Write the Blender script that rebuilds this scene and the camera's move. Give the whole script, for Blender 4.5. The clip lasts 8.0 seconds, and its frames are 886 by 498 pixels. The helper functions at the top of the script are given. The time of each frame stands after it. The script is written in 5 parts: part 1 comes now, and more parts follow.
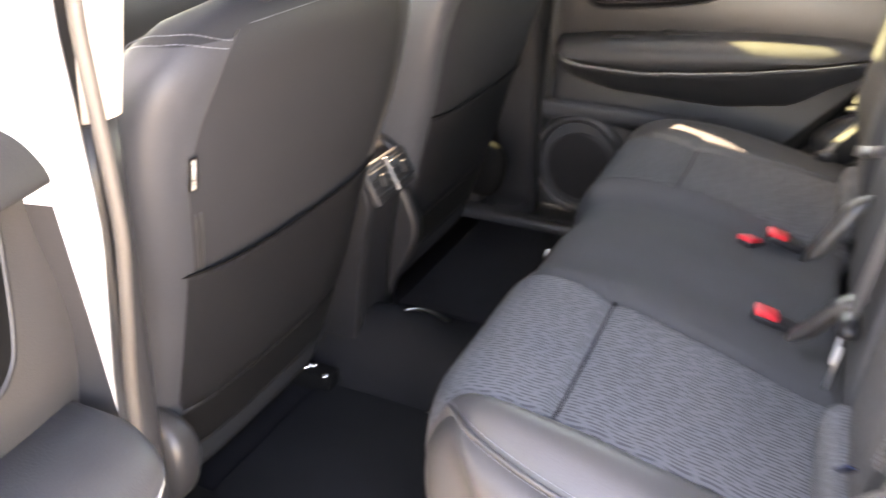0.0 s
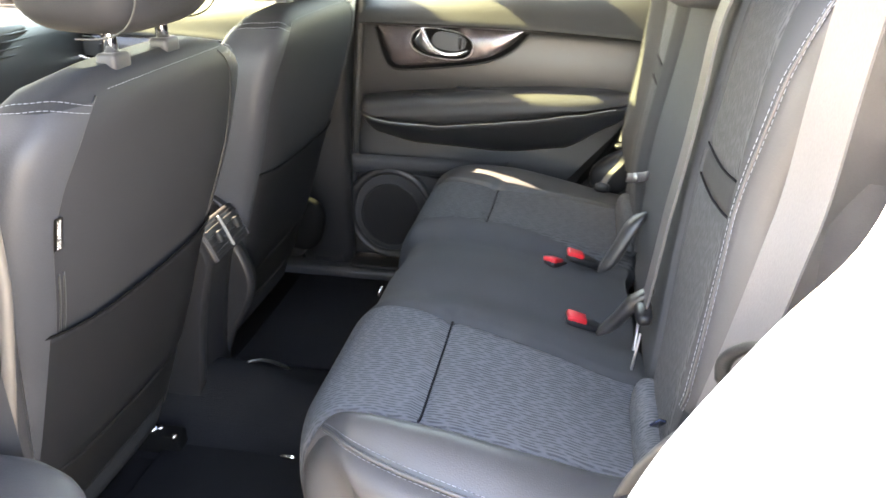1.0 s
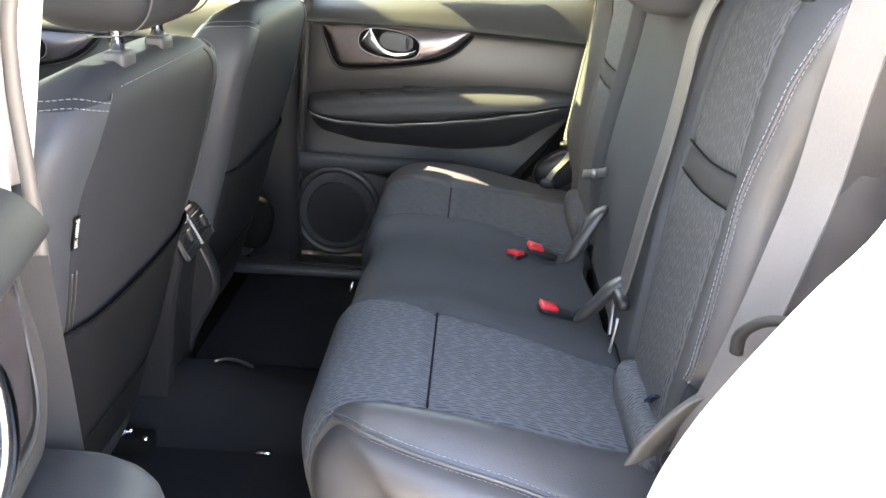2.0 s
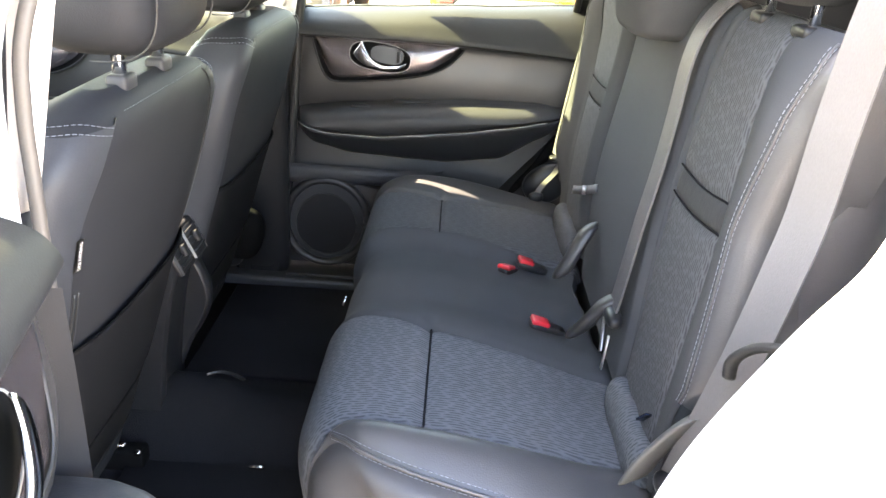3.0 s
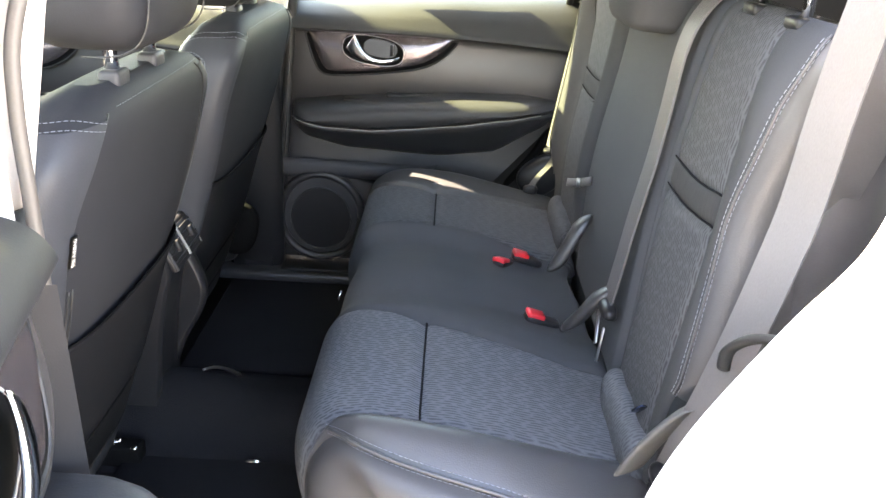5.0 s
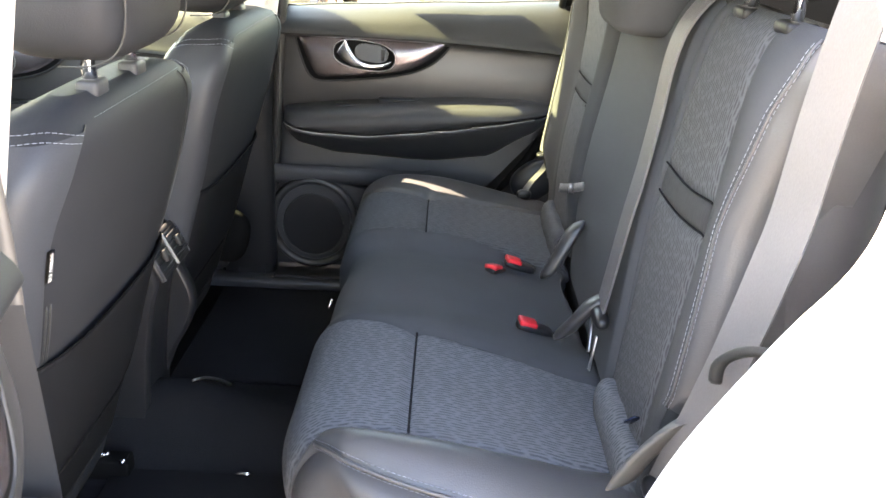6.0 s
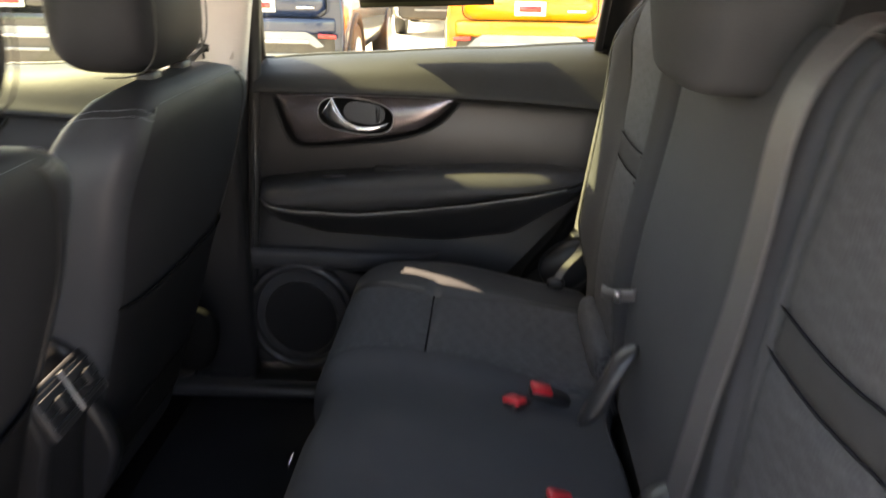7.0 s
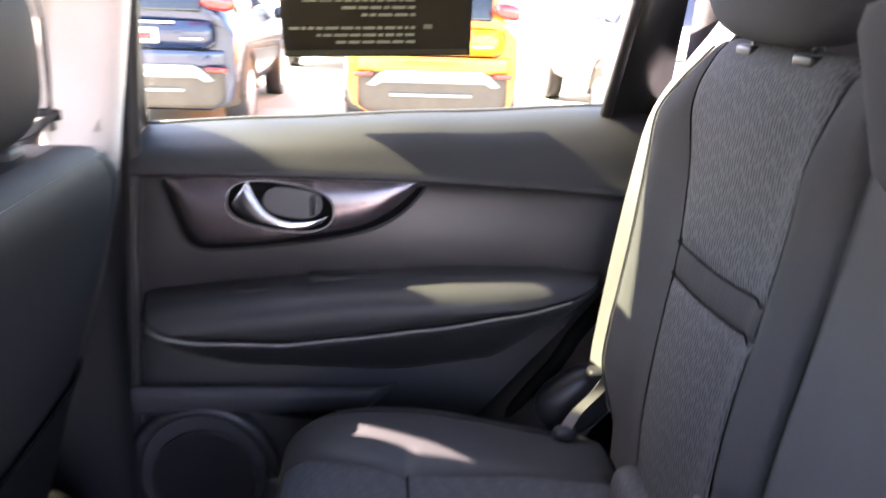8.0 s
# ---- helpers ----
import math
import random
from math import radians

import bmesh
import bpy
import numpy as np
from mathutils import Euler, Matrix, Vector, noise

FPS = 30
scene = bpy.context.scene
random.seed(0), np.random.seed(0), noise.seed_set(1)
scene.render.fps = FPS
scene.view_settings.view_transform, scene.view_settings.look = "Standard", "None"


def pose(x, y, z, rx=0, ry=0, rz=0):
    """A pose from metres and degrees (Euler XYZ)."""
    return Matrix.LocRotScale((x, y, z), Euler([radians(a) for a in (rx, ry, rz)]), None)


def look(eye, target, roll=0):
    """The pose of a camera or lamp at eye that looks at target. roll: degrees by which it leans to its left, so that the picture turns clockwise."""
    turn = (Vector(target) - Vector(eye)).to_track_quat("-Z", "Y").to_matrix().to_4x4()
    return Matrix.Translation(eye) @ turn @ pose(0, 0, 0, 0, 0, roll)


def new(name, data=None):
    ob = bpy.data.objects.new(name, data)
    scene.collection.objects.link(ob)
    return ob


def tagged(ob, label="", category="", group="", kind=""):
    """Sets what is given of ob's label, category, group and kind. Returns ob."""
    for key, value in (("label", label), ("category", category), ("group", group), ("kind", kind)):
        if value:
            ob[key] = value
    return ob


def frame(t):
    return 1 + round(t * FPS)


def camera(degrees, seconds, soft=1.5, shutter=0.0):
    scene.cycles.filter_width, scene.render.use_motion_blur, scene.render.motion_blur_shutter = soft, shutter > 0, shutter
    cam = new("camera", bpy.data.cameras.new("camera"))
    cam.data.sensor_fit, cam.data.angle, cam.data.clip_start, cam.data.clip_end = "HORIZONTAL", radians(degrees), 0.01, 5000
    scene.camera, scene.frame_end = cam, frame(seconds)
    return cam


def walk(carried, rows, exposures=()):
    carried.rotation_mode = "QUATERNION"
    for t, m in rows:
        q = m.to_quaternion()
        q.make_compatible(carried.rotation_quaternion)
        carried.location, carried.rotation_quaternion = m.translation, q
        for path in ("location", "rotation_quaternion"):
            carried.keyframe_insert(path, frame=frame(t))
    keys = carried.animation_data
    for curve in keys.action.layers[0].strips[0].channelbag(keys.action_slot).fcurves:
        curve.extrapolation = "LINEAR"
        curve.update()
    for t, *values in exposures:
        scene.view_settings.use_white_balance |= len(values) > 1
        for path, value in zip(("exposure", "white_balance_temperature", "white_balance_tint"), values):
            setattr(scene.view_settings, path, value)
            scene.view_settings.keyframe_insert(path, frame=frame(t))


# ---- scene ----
cam = camera(57.9, 8.0, shutter=0.7)
PATH = [
    (0, (0.297, -1.134, 1.338), (-0.462, 0.466, 0.409), -0.4),
    (0.5, (0.321, -1.231, 1.344), (-0.188, 0.515, 0.512), 0.3),
    (1, (0.272, -1.265, 1.352), (-0.029, 0.549, 0.566), 0.8),
    (1.5, (0.189, -1.308, 1.351), (0.058, 0.527, 0.567), 1.7),
    (3, (0.127, -1.331, 1.386), (0.123, 0.514, 0.613), 3.6),
    (3.5, (0.123, -1.332, 1.388), (0.122, 0.511, 0.613), 3.6),
    (4, (0.125, -1.331, 1.387), (0.126, 0.51, 0.606), 3.5),
    (4.5, (0.126, -1.332, 1.386), (0.132, 0.506, 0.598), 3.5),
    (6, (0.141, -1.31, 1.389), (0.153, 0.531, 0.606), 2.9),
    (6.5, (0.181, -1.128, 1.376), (0.151, 0.727, 0.629), 1.6),
    (7, (0.193, -0.9, 1.357), (0.103, 0.973, 0.662), 0.8),
    (7.5, (0.118, -0.621, 1.333), (0.102, 1.275, 0.697), 0.9),
    (8, (0.069, -0.432, 1.354), (0.243, 1.461, 0.732), 2.1),
]
# seconds, stops, kelvin, tint: the phone's own exposure and white balance
EXPOSURES = [
    (0.0, 5.65, 10100, 29), (0.5, 5.65, 10300, 25), (1.0, 5.52, 9000, 21), (3.0, 5.22, 8300, 21), (6.0, 5.22, 8400, 21),
    (6.6, 4.95, 9200, 22), (7.1, 3.75, 8700, 26), (7.5, 4.0, 7800, 32), (8.0, 4.6, 7000, 39),
]
walk(cam, [(t, look(eye, target, roll)) for t, eye, target, roll in PATH], EXPOSURES)

# ---- light ----
SUN_WAY = Vector((1.06, -0.25, -1.0)).normalized()   # the way the sunlight travels
world = bpy.data.worlds.new("sky")
scene.world = world
world.use_nodes = True
wn = world.node_tree.nodes
sky = wn.new("ShaderNodeTexSky")
sky.sky_type = "NISHITA"
sky.sun_disc = False
sky.sun_elevation = math.asin(-SUN_WAY.z)
sky.sun_rotation = math.atan2(-SUN_WAY.x, -SUN_WAY.y)
world.node_tree.links.new(sky.outputs[0], wn["Background"].inputs[0])
wn["Background"].inputs[1].default_value = 0.15
sun_data = bpy.data.lights.new("sun", "SUN")
sun_data.energy, sun_data.angle, sun_data.color = 3.9, radians(0.5), (1.0, 0.97, 0.82)
sun = new("sun", sun_data)
sun.rotation_euler = SUN_WAY.to_track_quat("-Z", "Y").to_euler()


# ---- materials ----
def material(name, base, rough=0.6, metal=0.0, grain=0.0, grain_scale=400.0, patch=0.12, patch_scale=9.0, bump=0.0, coat=0.0, sheen=0.0, stretch=(1, 1, 1), gloss=0.5):
    """A surface with a fine grain and larger patches in its colour, and relief from the grain."""
    m = bpy.data.materials.new(name)
    m.use_nodes = True
    n, l = m.node_tree.nodes, m.node_tree.links
    p = n["Principled BSDF"]
    p.inputs["Roughness"].default_value, p.inputs["Metallic"].default_value = rough, metal
    p.inputs["Specular IOR Level"].default_value = gloss
    p.inputs["Coat Weight"].default_value, p.inputs["Sheen Weight"].default_value = coat, sheen
    co = n.new("ShaderNodeTexCoord")
    mp = n.new("ShaderNodeMapping")
    mp.inputs["Scale"].default_value = stretch
    l.new(co.outputs["Object"], mp.inputs[0])
    fine, wide = n.new("ShaderNodeTexNoise"), n.new("ShaderNodeTexNoise")
    fine.inputs["Scale"].default_value, wide.inputs["Scale"].default_value = grain_scale, patch_scale
    fine.inputs["Detail"].default_value, wide.inputs["Detail"].default_value = 2, 3
    l.new(mp.outputs[0], fine.inputs[0])
    l.new(co.outputs["Object"], wide.inputs[0])
    add = n.new("ShaderNodeMath")
    add.operation = "MULTIPLY_ADD"
    l.new(fine.outputs[0], add.inputs[0])
    add.inputs[1].default_value = grain
    sc = n.new("ShaderNodeMath")
    sc.operation = "MULTIPLY_ADD"
    l.new(wide.outputs[0], sc.inputs[0])
    sc.inputs[1].default_value, sc.inputs[2].default_value = patch * 2, 1 - patch - grain / 2
    l.new(sc.outputs[0], add.inputs[2])
    mul = n.new("ShaderNodeMix")
    mul.data_type, mul.blend_type = "RGBA", "MULTIPLY"
    mul.inputs["Factor"].default_value = 1
    mul.inputs["A"].default_value = (*base, 1)
    l.new(add.outputs[0], mul.inputs["B"])
    l.new(mul.outputs["Result"], p.inputs["Base Color"])
    ro = n.new("ShaderNodeMath")
    ro.operation = "MULTIPLY_ADD"
    l.new(wide.outputs[0], ro.inputs[0])
    ro.inputs[1].default_value, ro.inputs[2].default_value = 0.16 * rough, rough * 0.92
    l.new(ro.outputs[0], p.inputs["Roughness"])
    if bump:
        b = n.new("ShaderNodeBump")
        b.inputs["Strength"].default_value, b.inputs["Distance"].default_value = 0.6, bump
        l.new(fine.outputs[0], b.inputs["Height"])
        l.new(b.outputs[0], p.inputs["Normal"])
    return m


def knit(name, dark, light, rough=0.85):
    """Seat cloth with fine wavy rows of short dashes along the seat's length."""
    m = material(name, light, rough, grain=0.3, grain_scale=900, bump=0.0006, gloss=0.08)
    n, l = m.node_tree.nodes, m.node_tree.links

    def maths(op, a, b=0.0, c=0.0):
        k = n.new("ShaderNodeMath")
        k.operation = op
        for i, v in enumerate((a, b, c)):
            if isinstance(v, (int, float)):
                k.inputs[i].default_value = v
            else:
                l.new(v, k.inputs[i])
        return k.outputs[0]
    co, sep = n.new("ShaderNodeTexCoord"), n.new("ShaderNodeSeparateXYZ")
    l.new(co.outputs["Object"], sep.inputs[0])
    run = maths("ADD", sep.outputs[0], sep.outputs[2])
    wave = maths("SINE", maths("MULTIPLY", run, 2 * math.pi / 0.05))
    across = maths("ADD", maths("MULTIPLY", sep.outputs[1], 1 / 0.0054), maths("MULTIPLY", wave, 0.22))
    row = maths("FLOOR", across)
    shift = maths("MULTIPLY", maths("SINE", maths("MULTIPLY", row, 1.9)), 0.5)
    step = maths("FRACT", maths("ADD", maths("MULTIPLY", run, 1 / 0.024), shift))
    in_row = maths("ABSOLUTE", maths("SUBTRACT", maths("FRACT", across), 0.5))
    in_dash = maths("ABSOLUTE", maths("SUBTRACT", step, 0.5))
    mp, dash = n.new("ShaderNodeMapping"), n.new("ShaderNodeTexNoise")
    mp.inputs["Scale"].default_value = (120, 400, 120)
    l.new(co.outputs["Object"], mp.inputs[0])
    l.new(mp.outputs[0], dash.inputs[0])
    dash.inputs["Scale"].default_value, dash.inputs["Detail"].default_value = 1.0, 1
    far = maths("MAXIMUM", maths("MULTIPLY", in_row, 2.1), maths("MULTIPLY", in_dash, 1.25))
    mix = maths("ADD", far, maths("MULTIPLY_ADD", dash.outputs[0], 0.5, -0.25))
    ramp = n.new("ShaderNodeValToRGB")
    ramp.color_ramp.elements[0].position, ramp.color_ramp.elements[1].position = 0.34, 0.60
    ramp.color_ramp.elements[0].color, ramp.color_ramp.elements[1].color = (*dark, 1), (*light, 1)
    l.new(mix, ramp.inputs[0])
    mul = [k for k in n if k.bl_idname == "ShaderNodeMix"][0]
    l.new(ramp.outputs[0], mul.inputs["A"])
    return m


def glass(name, tint):
    """Clear tinted glass whose gloss grows towards grazing views."""
    m = bpy.data.materials.new(name)
    m.use_nodes = True
    n, l = m.node_tree.nodes, m.node_tree.links
    n.remove(n["Principled BSDF"])
    tr, gl, mx, lw = n.new("ShaderNodeBsdfTransparent"), n.new("ShaderNodeBsdfGlossy"), n.new("ShaderNodeMixShader"), n.new("ShaderNodeLayerWeight")
    tr.inputs[0].default_value = (*tint, 1)
    gl.inputs["Roughness"].default_value = 0.02
    lw.inputs[0].default_value = 0.5
    power, gain = n.new("ShaderNodeMath"), n.new("ShaderNodeMath")
    power.operation, gain.operation = "POWER", "MULTIPLY_ADD"
    power.inputs[1].default_value, gain.inputs[1].default_value, gain.inputs[2].default_value = 5.0, 0.7, 0.02
    l.new(lw.outputs["Facing"], power.inputs[0]), l.new(power.outputs[0], gain.inputs[0])
    l.new(gain.outputs[0], mx.inputs[0]), l.new(tr.outputs[0], mx.inputs[1]), l.new(gl.outputs[0], mx.inputs[2])
    l.new(mx.outputs[0], n["Material Output"].inputs[0])
    return m


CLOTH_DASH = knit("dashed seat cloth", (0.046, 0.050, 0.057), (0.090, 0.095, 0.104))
# darker cloth: the seat backs' own, and the far cushion's shade put in colour
CLOTH_BACK_SHADE = knit("dark cloth of seat backs and far-side shade", (0.036, 0.0375, 0.041), (0.070, 0.072, 0.078))
CLOTH_PLAIN = material("plain black seat cloth", (0.046, 0.048, 0.052), 0.9, grain=0.35, grain_scale=900, bump=0.0005, gloss=0.08)
# brighter copy of the plain cloth, with the middle back's extra light in it
CLOTH_PLAIN_LIT = material("plain seat cloth lightened for the lit back", (0.056, 0.058, 0.063), 0.9, grain=0.35, grain_scale=900, bump=0.0005, gloss=0.08)
CLOTH_STRIP = material("ribbed seat cloth", (0.036, 0.036, 0.038), 0.9, grain=0.5, grain_scale=60, bump=0.001, stretch=(1, 8, 1), gloss=0.1)
SIDE_VINYL = material("seat side vinyl", (0.031, 0.033, 0.038), 0.5, grain=0.2, grain_scale=500, bump=0.0004, gloss=0.25)
# armrest black; on the far bolster it is leatherette with shade in its colour
ARM_SHADE_VINYL = material("black vinyl of armrests and shaded far bolster", (0.029, 0.029, 0.031), 0.5, grain=0.2, grain_scale=500, bump=0.0004, gloss=0.3)
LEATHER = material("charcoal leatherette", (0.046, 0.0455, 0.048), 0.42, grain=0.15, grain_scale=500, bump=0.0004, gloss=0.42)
SHELL = material("seat back vinyl", (0.0190, 0.0198, 0.0224), 0.6, grain=0.2, grain_scale=600, bump=0.0004, gloss=0.15)
PLASTIC = material("black grained plastic", (0.022, 0.0218, 0.0235), 0.40, grain=0.2, grain_scale=700, bump=0.0003, gloss=0.45)
PLASTIC_MID = material("charcoal door plastic", (0.031, 0.0295, 0.0295), 0.36, grain=0.2, grain_scale=700, bump=0.0003, gloss=0.5)
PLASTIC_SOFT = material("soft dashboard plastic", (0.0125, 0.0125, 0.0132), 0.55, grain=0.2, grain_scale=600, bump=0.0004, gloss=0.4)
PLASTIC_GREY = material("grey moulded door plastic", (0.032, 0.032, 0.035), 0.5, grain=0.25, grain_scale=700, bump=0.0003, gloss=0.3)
PLASTIC_DARK = material("satin dark plastic", (0.013, 0.013, 0.0145), 0.4, grain=0.1, gloss=0.3)
BEZEL = material("brushed dark trim", (0.24, 0.21, 0.22), 0.2, metal=0.8, grain=0.35, grain_scale=120, stretch=(1, 1, 22))
CHROME = material("chrome", (0.80, 0.80, 0.80), 0.10, metal=1.0, patch=0.05)
CHROME_SATIN = material("satin chrome", (0.55, 0.55, 0.56), 0.28, metal=1.0, patch=0.08)
CARPET = material("black carpet", (0.0105, 0.0105, 0.0115), 0.95, grain=0.7, grain_scale=500, bump=0.002, patch=0.3, gloss=0.05)
RUBBER = material("black rubber", (0.02, 0.02, 0.02), 0.5)
SEAM = material("black sewn seam", (0.014, 0.014, 0.016), 1.0, gloss=0.0)
SEAL = material("taupe door seal", (0.07, 0.061, 0.054), 0.55, grain=0.2)
PILLAR = material("beige pillar trim", (0.66, 0.60, 0.55), 0.6, grain=0.1, grain_scale=500, bump=0.0003)
HEADLINER = material("grey headliner", (0.27, 0.265, 0.255), 0.9, grain=0.3, grain_scale=700, bump=0.0005)
WEBBING = material("grey seat belt webbing", (0.078, 0.075, 0.078), 0.5, grain=0.35, grain_scale=300, stretch=(1, 4, 1), bump=0.0004)
THREAD = material("white thread", (0.19, 0.20, 0.225), 0.7)
RED = material("red plastic", (0.55, 0.02, 0.03), 0.35)
WHITE_PAINT = material("white car paint", (0.80, 0.80, 0.80), 0.25, patch=0.02, coat=0.6)
ORANGE_PAINT = material("orange car paint", (0.75, 0.24, 0.015), 0.25, patch=0.04, coat=0.6)
BLUE_PAINT = material("dark blue car paint", (0.012, 0.022, 0.055), 0.25, patch=0.1, coat=0.6)
BLACK_PAINT = material("black car paint", (0.012, 0.012, 0.013), 0.25, patch=0.1, coat=0.6)
LAMP_RED = material("red lamp lens", (0.42, 0.015, 0.012), 0.12, coat=0.5)
CLAD = material("black bumper plastic", (0.060, 0.048, 0.036), 0.6, grain=0.6, grain_scale=60, patch=0.4, patch_scale=7)
SILVER = material("dull silver plastic", (0.24, 0.235, 0.225), 0.5, patch=0.3, patch_scale=8)
CONCRETE = material("pale concrete", (0.42, 0.39, 0.35), 0.9, grain=0.25, grain_scale=60, patch=0.2, patch_scale=0.6, bump=0.003)
PAPER_DARK = material("dark printed card", (0.022, 0.014, 0.008), 0.5)
PAPER_WHITE = material("white print", (0.75, 0.73, 0.68), 0.7)
PAPER_BAND = material("grey print", (0.16, 0.14, 0.11), 0.6)
# near black, so that recesses, gaps and seat undersides carry their shade as colour
RECESS_SHADE = material("near-black recess shade", (0.004, 0.004, 0.004), 0.8, gloss=0.05)
WINDOW = glass("tinted window", (0.69, 0.75, 0.62))
FRONT_GLASS = glass("clear front glass", (0.75, 0.82, 0.69))
PRIVACY = glass("privacy glass", (0.22, 0.24, 0.24))
SCREEN = glass("shaded windscreen", (0.44, 0.48, 0.47))
CAR_GLASS = material("dark car glass", (0.01, 0.012, 0.014), 0.05, coat=0.5)

# ---- mesh tools ----
XF = Matrix.Identity(4)      # applied to every mesh as it is made


def part(name, bm, mat, parent=None, label="", smooth=True):
    flip = XF.determinant() < 0
    bm.transform(XF)
    if flip:
        bmesh.ops.reverse_faces(bm, faces=bm.faces)
    for f in bm.faces:
        f.smooth = smooth and len(f.verts) < 9
    me = bpy.data.meshes.new(name)
    bm.to_mesh(me)
    bm.free()
    me.materials.append(mat)
    ob = new(name, me)
    ob.parent = parent
    return tagged(ob, label)


def thing(name, label, category, group="", kind=""):
    return tagged(new(name), label, category, group, kind)


def smoothstep(a, b, x):
    t = min(1.0, max(0.0, (x - a) / (b - a)))
    return t * t * (3 - 2 * t)


def spline(pts, n):
    """n + 1 points along a smooth curve through pts."""
    pts = [Vector(p) for p in pts]
    out, k = [], len(pts) - 1
    for i in range(n + 1):
        s = i / n * k
        a = min(int(s), k - 1)
        u = s - a
        p0, p1, p2, p3 = pts[max(a - 1, 0)], pts[a], pts[a + 1], pts[min(a + 2, k)]
        out.append(0.5 * (2 * p1 + (p2 - p0) * u + (2 * p0 - 5 * p1 + 4 * p2 - p3) * u * u + (3 * p1 - 3 * p2 + p3 - p0) * u ** 3))
    return out


def curve1(pts):
    """A function of one number, straight between the given pairs but smoothed."""
    def f(x):
        if x <= pts[0][0]:
            return pts[0][1]
        for (a, va), (b, vb) in zip(pts, pts[1:]):
            if x <= b:
                return va + (vb - va) * smoothstep(a, b, x) * 0.4 + (vb - va) * (x - a) / (b - a) * 0.6
        return pts[-1][1]
    return f


def grid(fn, nu, nv):
    """A sheet from fn(u, v), u and v from 0 to 1."""
    bm = bmesh.new()
    vs = [[bm.verts.new(fn(i / nu, j / nv)) for j in range(nv + 1)] for i in range(nu + 1)]
    for i in range(nu):
        for j in range(nv):
            bm.faces.new((vs[i][j], vs[i + 1][j], vs[i + 1][j + 1], vs[i][j + 1]))
    return bm


def loft(rings, cap=True):
    bm = bmesh.new()
    vs = [[bm.verts.new(p) for p in r] for r in rings]
    n = len(vs[0])
    for a, b in zip(vs, vs[1:]):
        for k in range(n):
            bm.faces.new((a[k], a[(k + 1) % n], b[(k + 1) % n], b[k]))
    if cap:
        bm.faces.new(vs[0][::-1]), bm.faces.new(vs[-1])
    bmesh.ops.recalc_face_normals(bm, faces=bm.faces)
    return bm


def super_ring(n, power):
    """n points of a rounded square of half width 1."""
    out = []
    for k in range(n):
        a = 2 * math.pi * (k + 0.5) / n
        c, s = math.cos(a), math.sin(a)
        out.append((math.copysign(abs(c) ** (2 / power), c), math.copysign(abs(s) ** (2 / power), s)))
    return out


def tube(pts, r, n=8, flat=1.0):
    """A round rod along pts; flat < 1 presses it."""
    pts = [Vector(p) for p in pts]
    rings, up = [], Vector((0.13, 0.21, 0.97))
    for i, p in enumerate(pts):
        d = (pts[min(i + 1, len(pts) - 1)] - pts[max(i - 1, 0)]).normalized()
        side = d.cross(up).normalized()
        top = side.cross(d)
        rings.append([p + r * math.cos(2 * math.pi * k / n) * side + r * flat * math.sin(2 * math.pi * k / n) * top for k in range(n)])
    return loft(rings)


def ribbon(pts, across, w, t=0.0015):
    """A strap of width w along pts; across: its breadth's direction, one for all or one a point."""
    rings = []
    for i, p in enumerate(pts):
        p = Vector(p)
        c = Vector(across[i] if isinstance(across, list) else across).normalized()
        d = (Vector(pts[min(i + 1, len(pts) - 1)]) - Vector(pts[max(i - 1, 0)])).normalized()
        n = d.cross(c).normalized()
        rings.append([p + c * w / 2 + n * t, p - c * w / 2 + n * t, p - c * w / 2 - n * t, p + c * w / 2 - n * t])
    return loft(rings)


def block(x0, x1, y0, y1, z0, z1, bevel=0.0, seg=2):
    bm = bmesh.new()
    bmesh.ops.create_cube(bm, size=1)
    bmesh.ops.transform(bm, matrix=Matrix.Translation(((x0 + x1) / 2, (y0 + y1) / 2, (z0 + z1) / 2)) @ Matrix.Diagonal((x1 - x0, y1 - y0, z1 - z0, 1)), verts=bm.verts)
    if bevel:
        bmesh.ops.bevel(bm, geom=list(bm.edges), offset=bevel, segments=seg, affect="EDGES", profile=0.5)
    return bm


def turned(bm, m):
    bm.transform(m)
    return bm


def pillow(c, h, power=3.0, n=28, rows=14, bulge=2.6):
    """A soft rounded block round c with half sizes h."""
    ring, rings = super_ring(n, power), []
    for i in range(rows + 1):
        a = -math.pi / 2 + math.pi * (i + 0.08) / (rows + 0.16)
        k = math.cos(a) ** (2 / bulge)
        z = math.copysign(abs(math.sin(a)) ** (2 / bulge), math.sin(a))
        rings.append([Vector((c[0] + h[0] * k * x, c[1] + h[1] * k * y, c[2] + h[2] * z)) for x, y in ring])
    return loft(rings)


def plate(pts, depth):
    """A plate from an outline of Vectors, given depth along a Vector."""
    bm = bmesh.new()
    a = [bm.verts.new(p) for p in pts]
    b = [bm.verts.new(Vector(p) + depth) for p in pts]
    n = len(pts)
    bm.faces.new(a), bm.faces.new(b[::-1])
    for k in range(n):
        bm.faces.new((a[k], b[k], b[(k + 1) % n], a[(k + 1) % n]))
    bmesh.ops.recalc_face_normals(bm, faces=bm.faces)
    return bm


